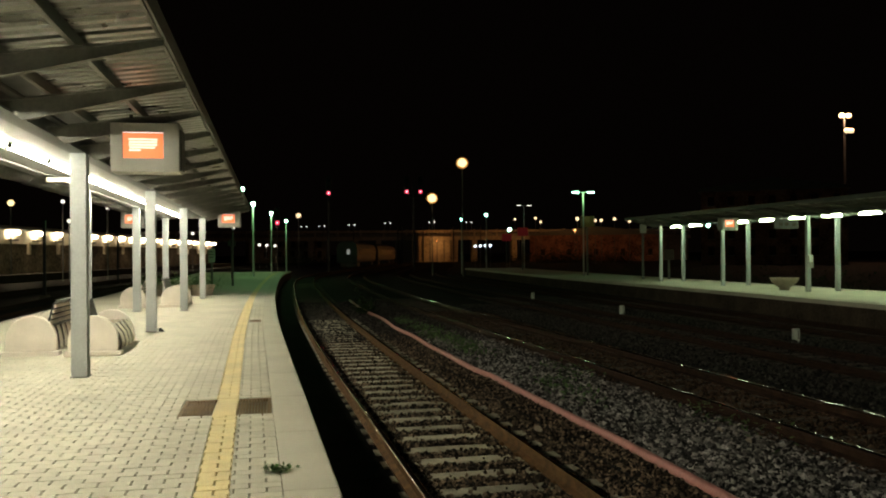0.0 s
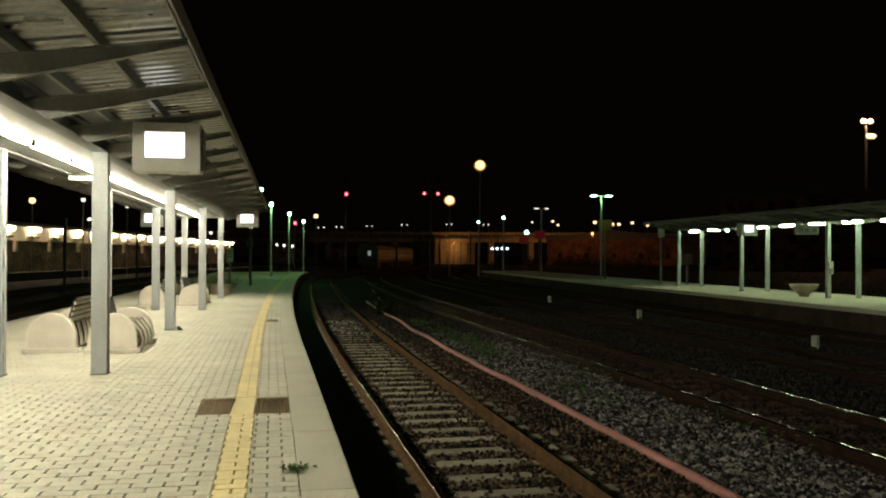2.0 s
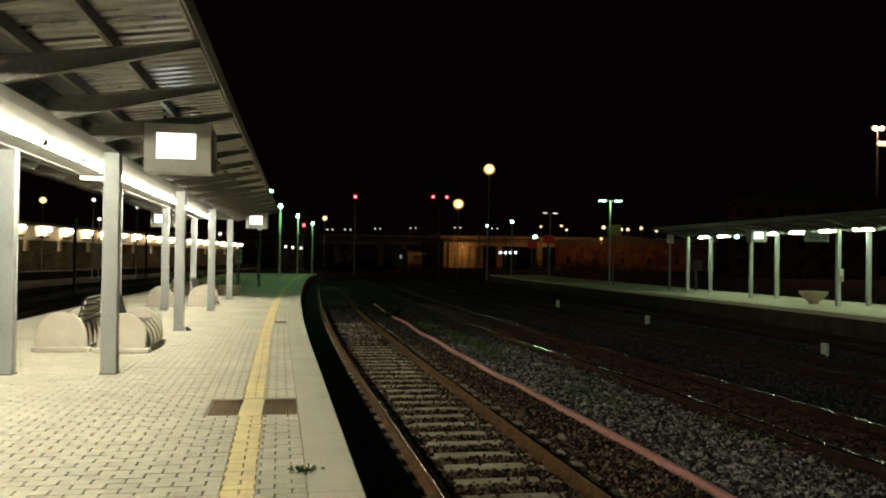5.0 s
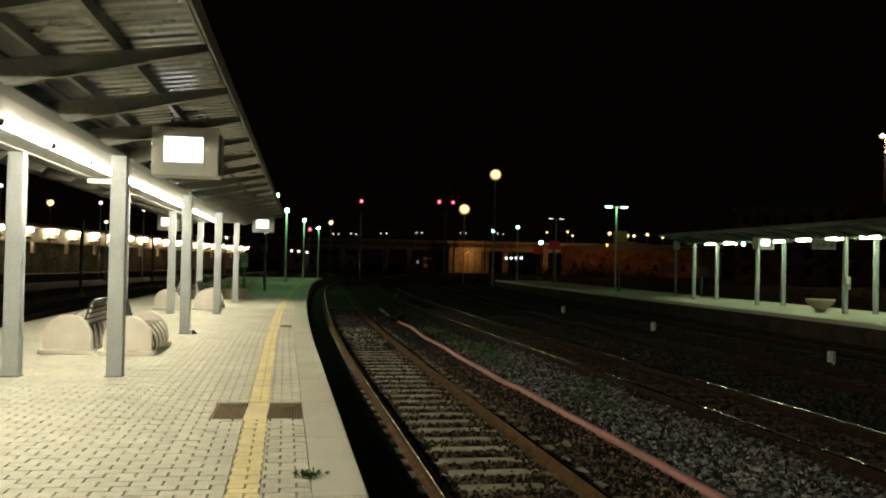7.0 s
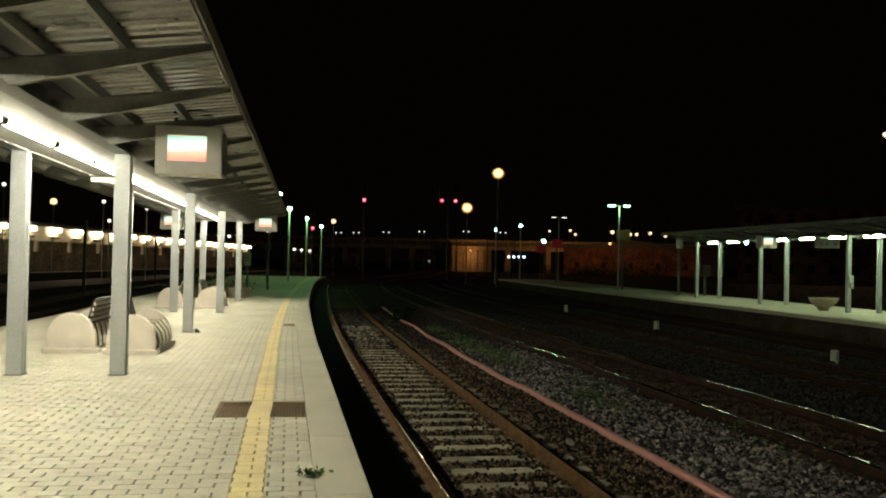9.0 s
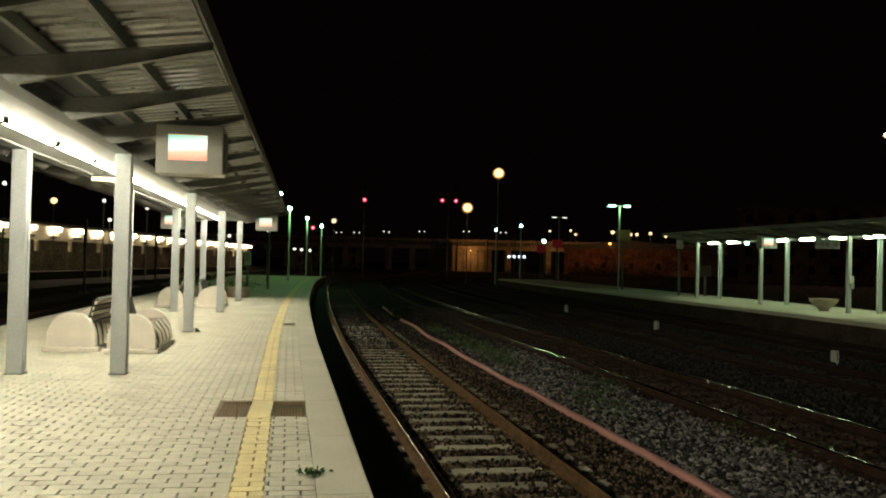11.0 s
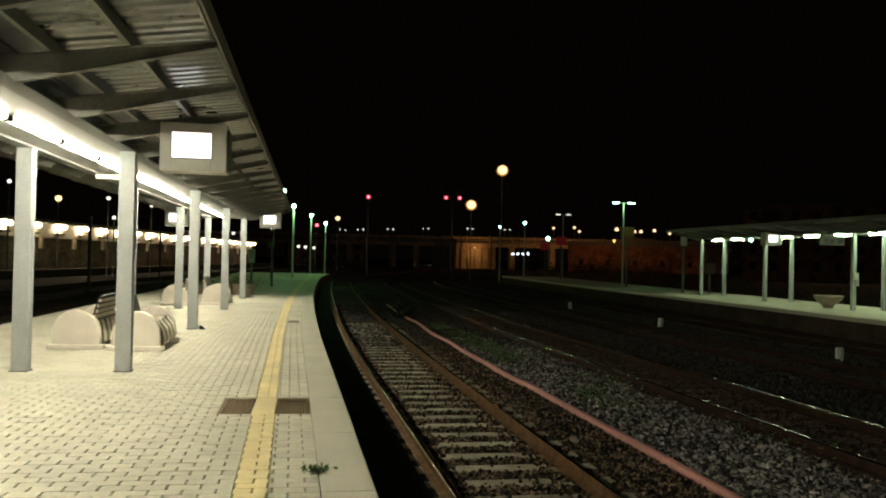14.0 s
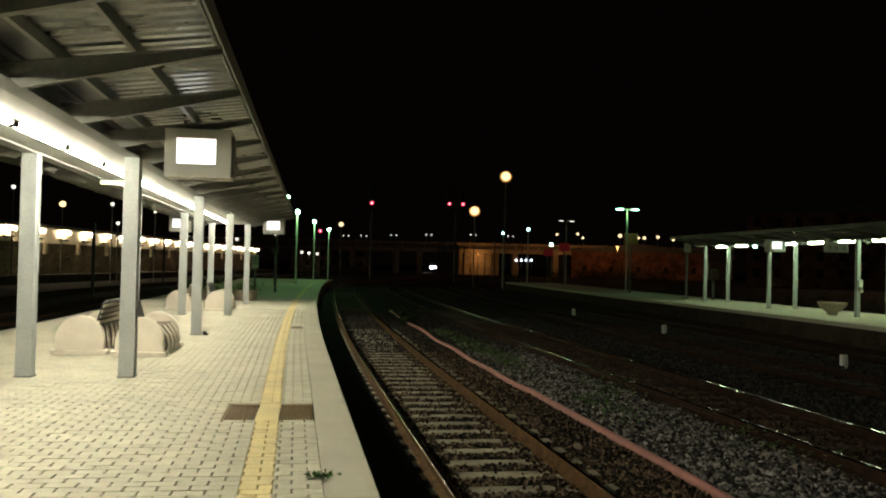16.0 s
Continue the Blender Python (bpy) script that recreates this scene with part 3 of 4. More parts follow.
        part("eave_trim", extrude([(s * (half + 1.675), 3.292), (s * (half + 1.697), 3.292), (s * (half + 1.697), 3.44), (s * (half + 1.685), 3.44), (s * (half + 1.685), 3.305), (s * (half + 1.675), 3.305)], y0, y1), STEEL_DARK, t)
    part("roof_middle", boxed(-half + 0.1, half - 0.1, y0, y1, 3.19, 3.21), STEEL_DARK, t)
    # light fittings
    first = None
    for y in tube_ys:
        if first is None:
            first = thing("tube_light", pose(x_mid, y, 2.965), "long lit fluorescent tube light under the canopy", "ceiling light", "tube lights of " + ("the near canopy" if tube_mat is TUBE else "the far canopy"))
            part("housing", boxed(-0.05, 0.05, -tube_len / 2 - 0.06, tube_len / 2 + 0.06, 0.016, 0.024, 0.003), CASE, first)
            bm = bmesh.new()
            rod(bm, (0, -tube_len / 2, 0), (0, tube_len / 2, 0), tube_r, 10)
            part("tube", bm, tube_mat, first, "glowing tube")
            for sy in (-1, 1):
                part("end_cap", boxed(-0.05, 0.05, sy * (tube_len / 2 + 0.03) - 0.018, sy * (tube_len / 2 + 0.03) + 0.018, -0.04, 0.02, 0.006), STEEL_DARK, first)
        else:
            copy_thing(first, pose(x_mid, y, 2.965))
    return t


def round_lamp(x, y):
    t = thing("ceiling_lamp", pose(x, y, 2.99), "small round cold-lit lamp under the canopy", "ceiling light")
    part("housing", boxed(-0.07, 0.07, -0.07, 0.07, -0.03, 0.0, 0.01), CASE, t)
    part("globe", ball(bmesh.new(), (0, 0, -0.10), 0.10, 1.0), COLD, t, "glowing glass globe")


canopy(-3.128, COLUMN_Y, BAY, 3, 3, "steel platform canopy with grey columns and a ribbed metal roof", TUBE, [-6.7 + 1.9 * k for k in range(2, 22)])
canopy(21.25, 30.6, 6.55, 6, 2, "steel canopy across the tracks, lit by cold tubes", TUBE_COLD, [-7.4 + 2.2 * k for k in range(24) if k != 21], 0.075, 1.1, 0.075)
round_lamp(21.25, 39.7)


# ---- passenger information screens ----
PAGE_W, PAGE_H = 0.442, 0.298
DRUM = (-0.022, 0.028 + PAGE_H / 12 ** 0.5, 0.304)


def page_drum(parent):
    """Three lit pages round a level axis, added to stand in for the screen's changing picture: an orange notice with
    lines of text, a white page, a green, white and orange page.
    """
    inner = PAGE_H / 12 ** 0.5
    core = [(inner - 0.004) * 2 * math.cos(math.radians(a)) for a in (0, 120, 240)]
    core = list(zip(core, [(inner - 0.004) * 2 * math.sin(math.radians(a)) for a in (0, 120, 240)]))
    drum = part("page_drum", extrude(core, -PAGE_W / 2, PAGE_W / 2, axis="x"), BLACK, parent, "turning drum with three lit pages, standing in for the screen's picture")
    for k, mat in enumerate((PAGE_ORANGE, SCREEN, PAGE_STRIPED)):
        p = part("page", boxed(-PAGE_W / 2, PAGE_W / 2, -inner, -inner + 0.003, -PAGE_H / 2, PAGE_H / 2), mat, drum,
                 ("glowing orange page with white lines of text", "glowing white page", "glowing green, white and orange page")[k])
        p.matrix_basis = pose(0, 0, 0, -120 * k, 0, 0)
        if k == 0:
            bm = bmesh.new()
            for i, (x0, x1) in enumerate(((-0.16, 0.155), (-0.155, 0.15), (-0.16, 0.155), (-0.15, 0.13), (-0.155, -0.03))):
                box(bm, x0, x1, -inner - 0.003, -inner - 0.001, 0.058 - 0.031 * i, 0.08 - 0.031 * i)
            part("text_bars", bm, PAGE_TEXT, drum, "white lines of text")
    return drum


def monitor(m):
    t = thing("information_monitor", m, "grey boxed information monitor with a lit screen hung from the canopy", "monitor", "information monitors")
    bm = bmesh.new()
    box(bm, -0.375, 0.375, 0.03, 0.42, 0.0, 0.02)
    box(bm, -0.375, 0.375, 0.03, 0.42, 0.54, 0.56)
    box(bm, -0.375, -0.355, 0.03, 0.42, 0.02, 0.54)
    box(bm, 0.355, 0.375, 0.03, 0.42, 0.02, 0.54)
    box(bm, -0.355, 0.355, 0.40, 0.42, 0.02, 0.54)
    part("case", bm, CASE, t)
    bm = bmesh.new()
    for a in ((-0.375, -0.243, 0.0, 0.56), (0.199, 0.375, 0.0, 0.56), (-0.243, 0.199, 0.0, 0.155), (-0.243, 0.199, 0.453, 0.56)):
        box(bm, a[0], a[1], 0.0, 0.03, a[2], a[3], 0.004)
    part("bezel", bm, CASE, t)
    part("hood", boxed(0.376, 0.40, 0.06, 0.40, 0.02, 0.50, 0.004), STEEL_DARK, t)
    for sx in (-0.2, 0.2):
        bm = bmesh.new()
        rod(bm, (sx, 0.34, 0.555), (sx, 0.34, 0.70), 0.02)
        part("hanger", bm, STEEL_DARK, t)
    return page_drum(t)


drums = [monitor(pose(*p)) for p in ((-1.39, 10.4, 2.56), (-1.47, 32.0, 2.60), (-4.83, 32.4, 2.60), (19.9, 35.2, 2.52))]


# ---- benches ----
def bench():
    t = thing("platform_bench", pose(0, 0, 0), "bench with half-round pinkish stone ends and bent slats", "bench", "platform benches")
    arc = [(0.378 * math.cos(a * math.pi / 24), 0.25 + 0.395 * math.sin(a * math.pi / 24)) for a in range(25)]
    for y in (0.0, 1.62):
        prof = [(0.378, 0.08)] + arc + [(-0.378, 0.08)]
        bm = extrude(prof, y - 0.07, y + 0.07)
        bmesh.ops.bevel(bm, geom=[e for e in bm.edges if abs(e.verts[0].co.y - e.verts[1].co.y) < 1e-5], offset=0.012, segments=2, affect="EDGES")
        end = part("end_panel", bm, BENCH_STONE, t)
        part("foot", boxed(-0.44, 0.44, y - 0.12, y + 0.12, 0.0, 0.08, 0.015), BENCH_STONE, end)
    # wooden seat slats along the bench
    for i in range(6):
        part("seat_slat", boxed(-0.235 + 0.084 * i, -0.183 + 0.084 * i, 0.07, 1.55, 0.445, 0.475, 0.006), SLAT_SEAT, t)
    # backrest slats along the bench, leaning back
    for i in range(4):
        z, x = 0.50 + 0.088 * i, -0.262 - 0.024 * i
        part("back_slat", boxed(x - 0.014, x + 0.014, 0.07, 1.55, z, z + 0.052, 0.005), SLAT, t, "cream slat")
    # upright strips, bent inwards at the foot, before and behind the seat
    shapes = []
    for curve in ([(0.41, 0.085), (0.43, 0.18), (0.395, 0.32), (0.275, 0.475)], [(-0.32, 0.06), (-0.315, 0.20), (-0.285, 0.36), (-0.24, 0.50)]):
        prof = curve + [(a - 0.013 * (1 if a > 0 else -1), b) for a, b in curve[::-1]]
        shapes.append(prof)
    for prof in shapes:
        me = None
        for i in range(4):
            if me is None:
                s = part("strip", extrude(prof, -0.085, 0.085), SLAT, t)
                me = s.data
            else:
                s = new("strip", me)
                s.parent = t
            s.location = (0, 0.265 + i * 0.36, 0)
        # dark strips between the cream ones, set back a little
        inward = -0.016 if prof[0][0] > 0 else 0.016
        me = None
        for i in range(5):
            if me is None:
                s = part("dark_strip", extrude([(a + inward, b) for a, b in prof], -0.088, 0.088), SLAT_DARK, t, "dark brown strip")
                me = s.data
            else:
                s = new("dark_strip", me)
                s.parent = t
            s.location = (0, 0.16 + i * 0.325, 0)
    # black board and block, added so the gaps between the slats look shaded
    part("gap_shade_board", extrude([(-0.232, 0.48), (-0.202, 0.48), (-0.305, 0.85), (-0.335, 0.85)], 0.08, 1.54), BLACK, t)
    part("gap_shade_block", boxed(-0.16, 0.15, 0.072, 1.548, 0.10, 0.44), BLACK, t)
    for (a, b) in ((-0.365, 0.87), (-0.265, 0.47)):
        bm = bmesh.new()
        rod(bm, (a, 0.07, b), (a, 1.55, b), 0.022)
        part("rail", bm, STEEL_DARK, t)
    return t


b0 = bench()
b0.matrix_basis = pose(-2.80, 14.83, 0)
for x, y, turn in ((-3.78, 16.66, 180), (-4.15, 29.62, 180), (-2.98, 28.2, 0)):
    copy_thing(b0, pose(x, y, 0, 0, 0, turn))

# ---- the moving trains ----
def path_pose(offset, y):
    a = math.atan((edge(y + 1) - edge(y - 1)) / 2)
    return pose(edge(y) + offset, y, RAIL_Z, 0, 0, -math.degrees(a))


def carriage(m, lit, end_mat=TRAIN_END, label="grey railway carriage"):
    t = thing("railway_carriage", m, label, "train carriage", "train")
    sec = [(-1.40, 1.0), (-1.45, 1.4), (-1.45, 2.9), (-1.25, 3.55), (-0.7, 3.85), (0.7, 3.85), (1.25, 3.55), (1.45, 2.9), (1.45, 1.4), (1.40, 1.0)]
    part("body", extrude(sec, 0.06, 24.9), TRAIN_SIDE, t)
    part("end_wall", extrude([(a * 0.985, b * 0.99 + 0.01) for a, b in sec], 0.0, 0.06), end_mat, t)
    for s in (-1, 1):
        for k in range(8):
            part("window", boxed(s * 1.45 - 0.01, s * 1.45 + 0.012, 2.4 + k * 2.7, 4.0 + k * 2.7, 2.0, 2.85), GLASS_DARK, t)
    for y in (3.5, 21.5):
        b = part("bogie", boxed(-1.2, 1.2, y - 1.5, y + 1.5, 0.35, 0.95, 0.05), BLACK, t)
        for dy in (-1.1, 1.1):
            for sx in (-0.72, 0.72):
                bm = bmesh.new()
                rod(bm, (sx - 0.06, y + dy, 0.46), (sx + 0.06, y + dy, 0.46), 0.46, 16)
                part("wheel", bm, RUST, b)
    if lit:
        part("door_window", boxed(0.0, 0.42, -0.02, 0.01, 2.1, 2.8), TRAIN_WINDOW, t, "lit window in the end door")
        part("door_frame", boxed(-0.45, 0.62, -0.012, 0.005, 0.95, 3.1), BLACK, t)
    return t


leaving = [carriage(path_pose(TRACKS[0], 120 + 25.5 * k), k == 0, label="grey carriage of a train that pulls away") for k in range(3)]


def loco(m):
    t = thing("locomotive", m, "dark locomotive that comes in with bright headlights", "locomotive")
    sec = [(-1.40, 0.9), (-1.48, 1.5), (-1.45, 2.6), (-1.2, 3.5), (-0.6, 3.8), (0.6, 3.8), (1.2, 3.5), (1.45, 2.6), (1.48, 1.5), (1.40, 0.9)]
    part("body", extrude(sec, 0.5, 18.0), TRAIN_END, t)
    part("nose", extrude([(0.0, 0.9), (0.0, 2.0), (0.5, 3.5), (0.5, 0.9)], -1.35, 1.35, axis="x"), TRAIN_END, t)
    part("windscreen", boxed(-1.1, 1.1, 0.12, 0.2, 2.2, 2.9, m=pose(0, 0.02, 0, 0, 0, 0)), GLASS_DARK, t)
    for p in ((-0.75, -0.03, 1.45), (0.75, -0.03, 1.45)):
        bm = bmesh.new()
        ball(bm, p, 0.45, 0.9)
        part("headlight", bm, HEADLIGHT, t, "glaring headlight")
    for y in (3.5, 14.5):
        part("bogie", boxed(-1.2, 1.2, y - 1.5, y + 1.5, 0.0, 0.9, 0.05), BLACK, t)
    return t


coming = loco(path_pose(TRACKS[0] + 1.5, 300))


# ---- lamps ----
def globe_lamp(x, y, z, r, mat, label, ground=BED_Z, pole=0.05, category="street lamp", group="", pole_mat=None):
    t = thing("street_lamp", pose(x, y, 0), label, category, group)
    bm = bmesh.new()
    tube_mesh(bm, 0, 0, ground, z - r * 0.6, pole * 1.4, pole, 8)
    part("pole", bm, pole_mat or STEEL_DARK, t)
    bm = bmesh.new()
    tube_mesh(bm, 0, 0, z + r * 0.78, z + r * 1.0, r * 0.4, r * 0.2, 10)
    part("cap", bm, STEEL_DARK, t)
    part("globe", ball(bmesh.new(), (0, 0, z), r, 0.95), mat, t, "glowing lamp head")
    return t


def cold_light(x, y, z, power):
    lamp = bpy.data.lights.new("cold_light", "POINT")
    lamp.energy, lamp.color, lamp.shadow_soft_size = power, (0.46, 1.0, 0.36), 0.12
    new("cold_light", lamp).location = (x, y, z)


def twin_lamp(x, y, z, mat, label):
    t = thing("street_lamp", pose(x, y, 0), label, "street lamp", "twin platform lamps")
    bm = bmesh.new()
    tube_mesh(bm, 0, 0, 0, z, 0.06, 0.045, 10)
    part("pole", bm, STEEL_PAINT, t)
    for s in (-1, 1):
        arm = bmesh.new()
        rod(arm, (0, 0, z - 0.02), (s * 0.45, 0, z + 0.02), 0.025)
        a = part("arm", arm, STEEL_PAINT, t)
        part("head", boxed(s * 0.55 - 0.24, s * 0.55 + 0.24, -0.12, 0.12, z + 0.02, z + 0.09, 0.02), STEEL_PAINT, a)
        part("lens", boxed(s * 0.55 - 0.21, s * 0.55 + 0.21, -0.125, 0.10, z - 0.05, z + 0.02, 0.01), mat, a, "glowing lens")
    return t


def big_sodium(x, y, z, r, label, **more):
    """A large lamp: a white-hot middle in an amber ball that imitates its halo."""
    t = globe_lamp(x, y, z, r, SODIUM_HALO, label, **more)
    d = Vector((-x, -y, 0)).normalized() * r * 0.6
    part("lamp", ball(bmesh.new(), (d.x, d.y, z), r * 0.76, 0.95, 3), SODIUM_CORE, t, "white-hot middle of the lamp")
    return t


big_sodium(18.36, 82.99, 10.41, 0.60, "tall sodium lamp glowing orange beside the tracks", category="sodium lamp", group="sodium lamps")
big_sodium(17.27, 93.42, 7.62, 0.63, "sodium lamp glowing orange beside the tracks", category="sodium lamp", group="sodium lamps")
for x, y, z, power in ((-1.28, 64.99, 5.31, 190), (0.01, 82.0, 5.43, 150), (1.47, 89.0, 5.0, 60)):
    globe_lamp(x, y, z, 0.15, PLATFORM_COLD, "platform lamp on a slim pole with a greenish white head", 0.0 if y < 84 else BED_Z, 0.06, group="platform lamps", pole_mat=STEEL_PAINT)
    cold_light(x, y - 0.7, z - 0.15, power)
# lamp on a bent arm beyond the canopy's end
arm_lamp = thing("street_lamp", pose(-1.95, 46.0, 0), "platform lamp on a dark pole with a short side arm", "street lamp", "platform lamps")
bm = bmesh.new()
tube_mesh(bm, 0, 0, 0, 5.0, 0.06, 0.045, 10)
part("pole", bm, STEEL_DARK, arm_lamp)
bm = bmesh.new()
rod(bm, (0, 0, 4.97), (0.52, 0, 5.09), 0.025)
part("arm", bm, STEEL_DARK, arm_lamp)
part("globe", ball(bmesh.new(), (0.53, 0, 4.99), 0.11, 0.8), PLATFORM_COLD, arm_lamp, "glowing lamp head")
cold_light(-1.42, 45.9, 4.8, 75)
for x, y, z in ((21.47, 97.67, 5.47), (21.32, 85.38, 5.45)):
    globe_lamp(x, y, z, 0.17, COLD, "platform lamp on a slim pole with a greenish white head", 0.0 if y < 89 else BED_Z, 0.06, group="platform lamps", pole_mat=STEEL_PAINT)
twin_lamp(20.87, 56.25, 5.69, COLD, "twin-headed platform lamp on a pale pole")
cold_light(20.87, 55.9, 5.4, 45)
twin_lamp(25.57, 86.29, 6.47, WHITE_LAMP, "dim twin-headed lamp behind the far platform")
for x, y, z, r, mat in ((-23.68, 86.83, 6.6, 0.31, SODIUM_CORE), (-19.39, 87.89, 6.8, 0.19, WHITE_LAMP), (-15.5, 88.65, 6.25, 0.17, WHITE_LAMP), (-24.64, 76.11, 7.27, 0.18, WHITE_LAMP),
                        (-18.85, 88.0, 4.96, 0.18, WHITE_LAMP), (4.54, 149.93, 8.25, 0.42, WARM), (29.48, 105.98, 4.54, 0.26, COLD)):
    globe_lamp(x, y, z, r, mat, "distant street lamp with a glowing round head", group="distant lamps")
for x, y, z in ((8.87, 239.84, 9.33), (13.8, 239.6, 9.45), (22.16, 238.98, 9.8), (32.06, 237.85, 10.18), (44.37, 235.86, 10.43), (54.57, 233.71, 10.32)):
    for d in (-0.75, 0.75):
        globe_lamp(x + d, y + 5, z, 0.2, WHITE_LAMP, "distant lamp above the road bridge", 7.5, group="bridge lamps")
for x, y, z, r in ((65.24, 210.1, 10.28, 0.35), (68.26, 187.99, 9.24, 0.45), (64.79, 167.93, 8.07, 0.32), (65.93, 167.49, 8.08, 0.34), (68.39, 166.5, 8.34, 0.34), (71.13, 165.35, 7.81, 0.3), (60.2, 190, 8.6, 0.3), (57.0, 200, 9.6, 0.3)):
    globe_lamp(x, y, z, r, WARM, "warm distant street lamp beyond the station", group="distant lamps")
for x, y, z in ((34.46, 146.0, 2.81), (35.31, 145.8, 2.83), (36.15, 145.6, 2.85), (36.99, 145.4, 2.87)):
    globe_lamp(x, y, z, 0.24, BLUE_LAMP, "small lit lamp in a row beside the bridge", group="row of lamps")
for x, y, z in ((-2.0, 150, 3.3), (-0.8, 150, 3.2), (0.6, 150, 3.1), (-9, 140, 3.4), (-12, 140, 5.0), (-5.5, 130, 5.6)):
    globe_lamp(x, y, z, 0.26, WHITE_LAMP, "tiny distant lamp beyond the platform", group="distant lamps")

# floodlight tower
tower = thing("floodlight_tower", pose(105.8, 145.6, BED_Z), "tall floodlight tower with two pairs of warm lamps", "floodlight tower")
bm = bmesh.new()
tube_mesh(bm, 0, 0, 0, 28, 0.28, 0.16, 8)
part("mast", bm, BLACK, tower)
for z, ds in ((24.8, (0.3, 1.15)), (27.6, (-0.85, 0.6))):
    for d in ds:
        part("lamp", ball(bmesh.new(), (d, -0.4, z), 0.56, 0.85), WARM, tower, "glowing floodlight")


flood = bpy.data.lights.new("flood_light", "POINT")
flood.energy, flood.color, flood.shadow_soft_size = 9000, (1.0, 0.55, 0.30), 0.6
new("flood_light", flood).location = (104.9, 143.9, 27.0)

# ---- signals ----
def signal(x, y, z, heads):
    t = thing("railway_signal", pose(x, y, BED_Z), "dark railway signal mast showing red", "railway signal", "railway signals")
    bm = bmesh.new()
    tube_mesh(bm, 0, 0.3, 0, z - BED_Z + 1.2, 0.12, 0.09, 8)
    part("mast", bm, BLACK, t)
    for hx in heads:
        h = part("head", boxed(hx - 0.35, hx + 0.35, 0.0, 0.22, z - BED_Z - 0.6, z - BED_Z + 2.1, 0.05), BLACK, t)
        bm = bmesh.new()
        rod(bm, (hx, -0.06, z - BED_Z), (hx, 0.01, z - BED_Z), 0.24, 16)
        part("red_lens", bm, RED_GLOW, h, "glowing red lens")
        # pale disc before the lens imitates the lamp's burnt-out core
        bm = bmesh.new()
        rod(bm, (hx, -0.09, z - BED_Z), (hx, -0.061, z - BED_Z), 0.13, 16)
        part("lamp", bm, RED_CORE, h, "pale glowing disc on the red lens, imitating its burnt-out core")
        bm = bmesh.new()
        rod(bm, (hx, -0.05, z - BED_Z + 1.55), (hx, 0.01, z - BED_Z + 1.55), 0.22, 16)
        part("dark_lens", bm, GLASS_DARK, h)
    if len(heads) > 1:
        part("cross_arm", boxed(min(heads) - 0.4, max(heads) + 0.4, 0.22, 0.34, z - BED_Z - 0.9, z - BED_Z - 0.7), BLACK, t)
    return t


signal(7.09, 109.77, 9.28, (0.0,))
signal(19.3, 118.4, 10.14, (-0.96, 0.96))
signal(0.81, 120.0, 5.92, (0.0,))

# ---- road bridge ----
br = thing("road_bridge", pose(40, 234.5, BED_Z, 0, 0, -8), "concrete road bridge on piers lit orange", "bridge")
part("deck", boxed(-75, 75, 0.3, 9, 6.2, 7.7), STEEL_DARK, br)
part("parapet", boxed(-75, 75, -0.1, 0.15, 8.05, 8.75), BRIDGE_MAT, br)
part("rail", boxed(-75, 75, -0.05, 0.05, 7.75, 7.85), BRIDGE_MAT, br)
part("ledge", boxed(-75, 75, -0.5, 0.28, 6.0, 7.0), BRIDGE_MAT, br)
for x in (-62, -46, -30, -18, -11.5, 9.6, 15, 26, 38, 54, 70):
    p = part("pier", boxed(x - 0.7, x + 0.7, 1, 8, 0, 6.2), BRIDGE_MAT, br)
part("abutment", boxed(-0.6, 9.0, 0.2, 2, 0, 6.1), BRIDGE_MAT, br)
# pier added to hide the coming headlights, coloured dark as if unlit
part("pier", boxed(-6.9, -0.65, 1.2, 7, 0, 6.15), STEEL_DARK, br, "broad dark pier added to hide the coming headlights")
# added wall keeps the lamp's light off the left part of the bridge
part("light_block_wall", boxed(-1.15, -0.65, -5.0, 0.15, 0, 7.9), STEEL_DARK, br, "dark wall added beside the abutment to block the lamp's light")
for k in range(5):
    part("pilaster", boxed(0.6 + 1.9 * k, 0.85 + 1.9 * k, -0.1, 0.2, 0, 5.9), STEEL_DARK, br)
part("abutment", boxed(40, 75, 1.5, 4, 0, 6.0), BRIDGE_MAT, br)
for k in range(24):
    x = -72 + 6.2 * k
    part("parapet_post", boxed(x - 0.18, x + 0.18, -0.35, -0.12, 7.0, 8.95), BRIDGE_MAT, br)


# sodium lamps added in front of the bridge, to light it orange
for x, y, z in ((43.8, 230.6, 4.9), (64.0, 221.0, 7.6), (72.0, 200.0, 7.0)):
    globe_lamp(x, y, z, 0.14 if z < 5 else 0.30, SODIUM, "sodium lamp added to light the road bridge and what stands by it", group="bridge street lamps")
    lamp = bpy.data.lights.new("added_sodium_light", "POINT")
    lamp.energy, lamp.color, lamp.shadow_soft_size = 500 if x < 50 else 1250 if x < 65 else 1000, (1.0, 0.42, 0.10), 0.3
    new("added_sodium_light", lamp).location = (x, y, z - 0.7)

# dark gantry column between the tracks, placed to hide the headlights at first
gantry = thing("gantry_column", pose(26.35, 180, BED_Z), "dark steel gantry column, placed to hide the coming headlights", "gantry")
for gx0 in (-0.55, 0.35):
    part("leg", boxed(gx0, gx0 + 0.2, -0.1, 0.1, 0, 8.0), BLACK, gantry)
part("cabinet", boxed(-0.62, 0.62, -0.3, 0.3, 0.0, 3.2, 0.03), BLACK, gantry)
for k in range(6):
    part("lattice_bar", boxed(-0.36, 0.36, -0.04, 0.04, 3.6 + 0.7 * k, 3.7 + 0.7 * k), BLACK, gantry)


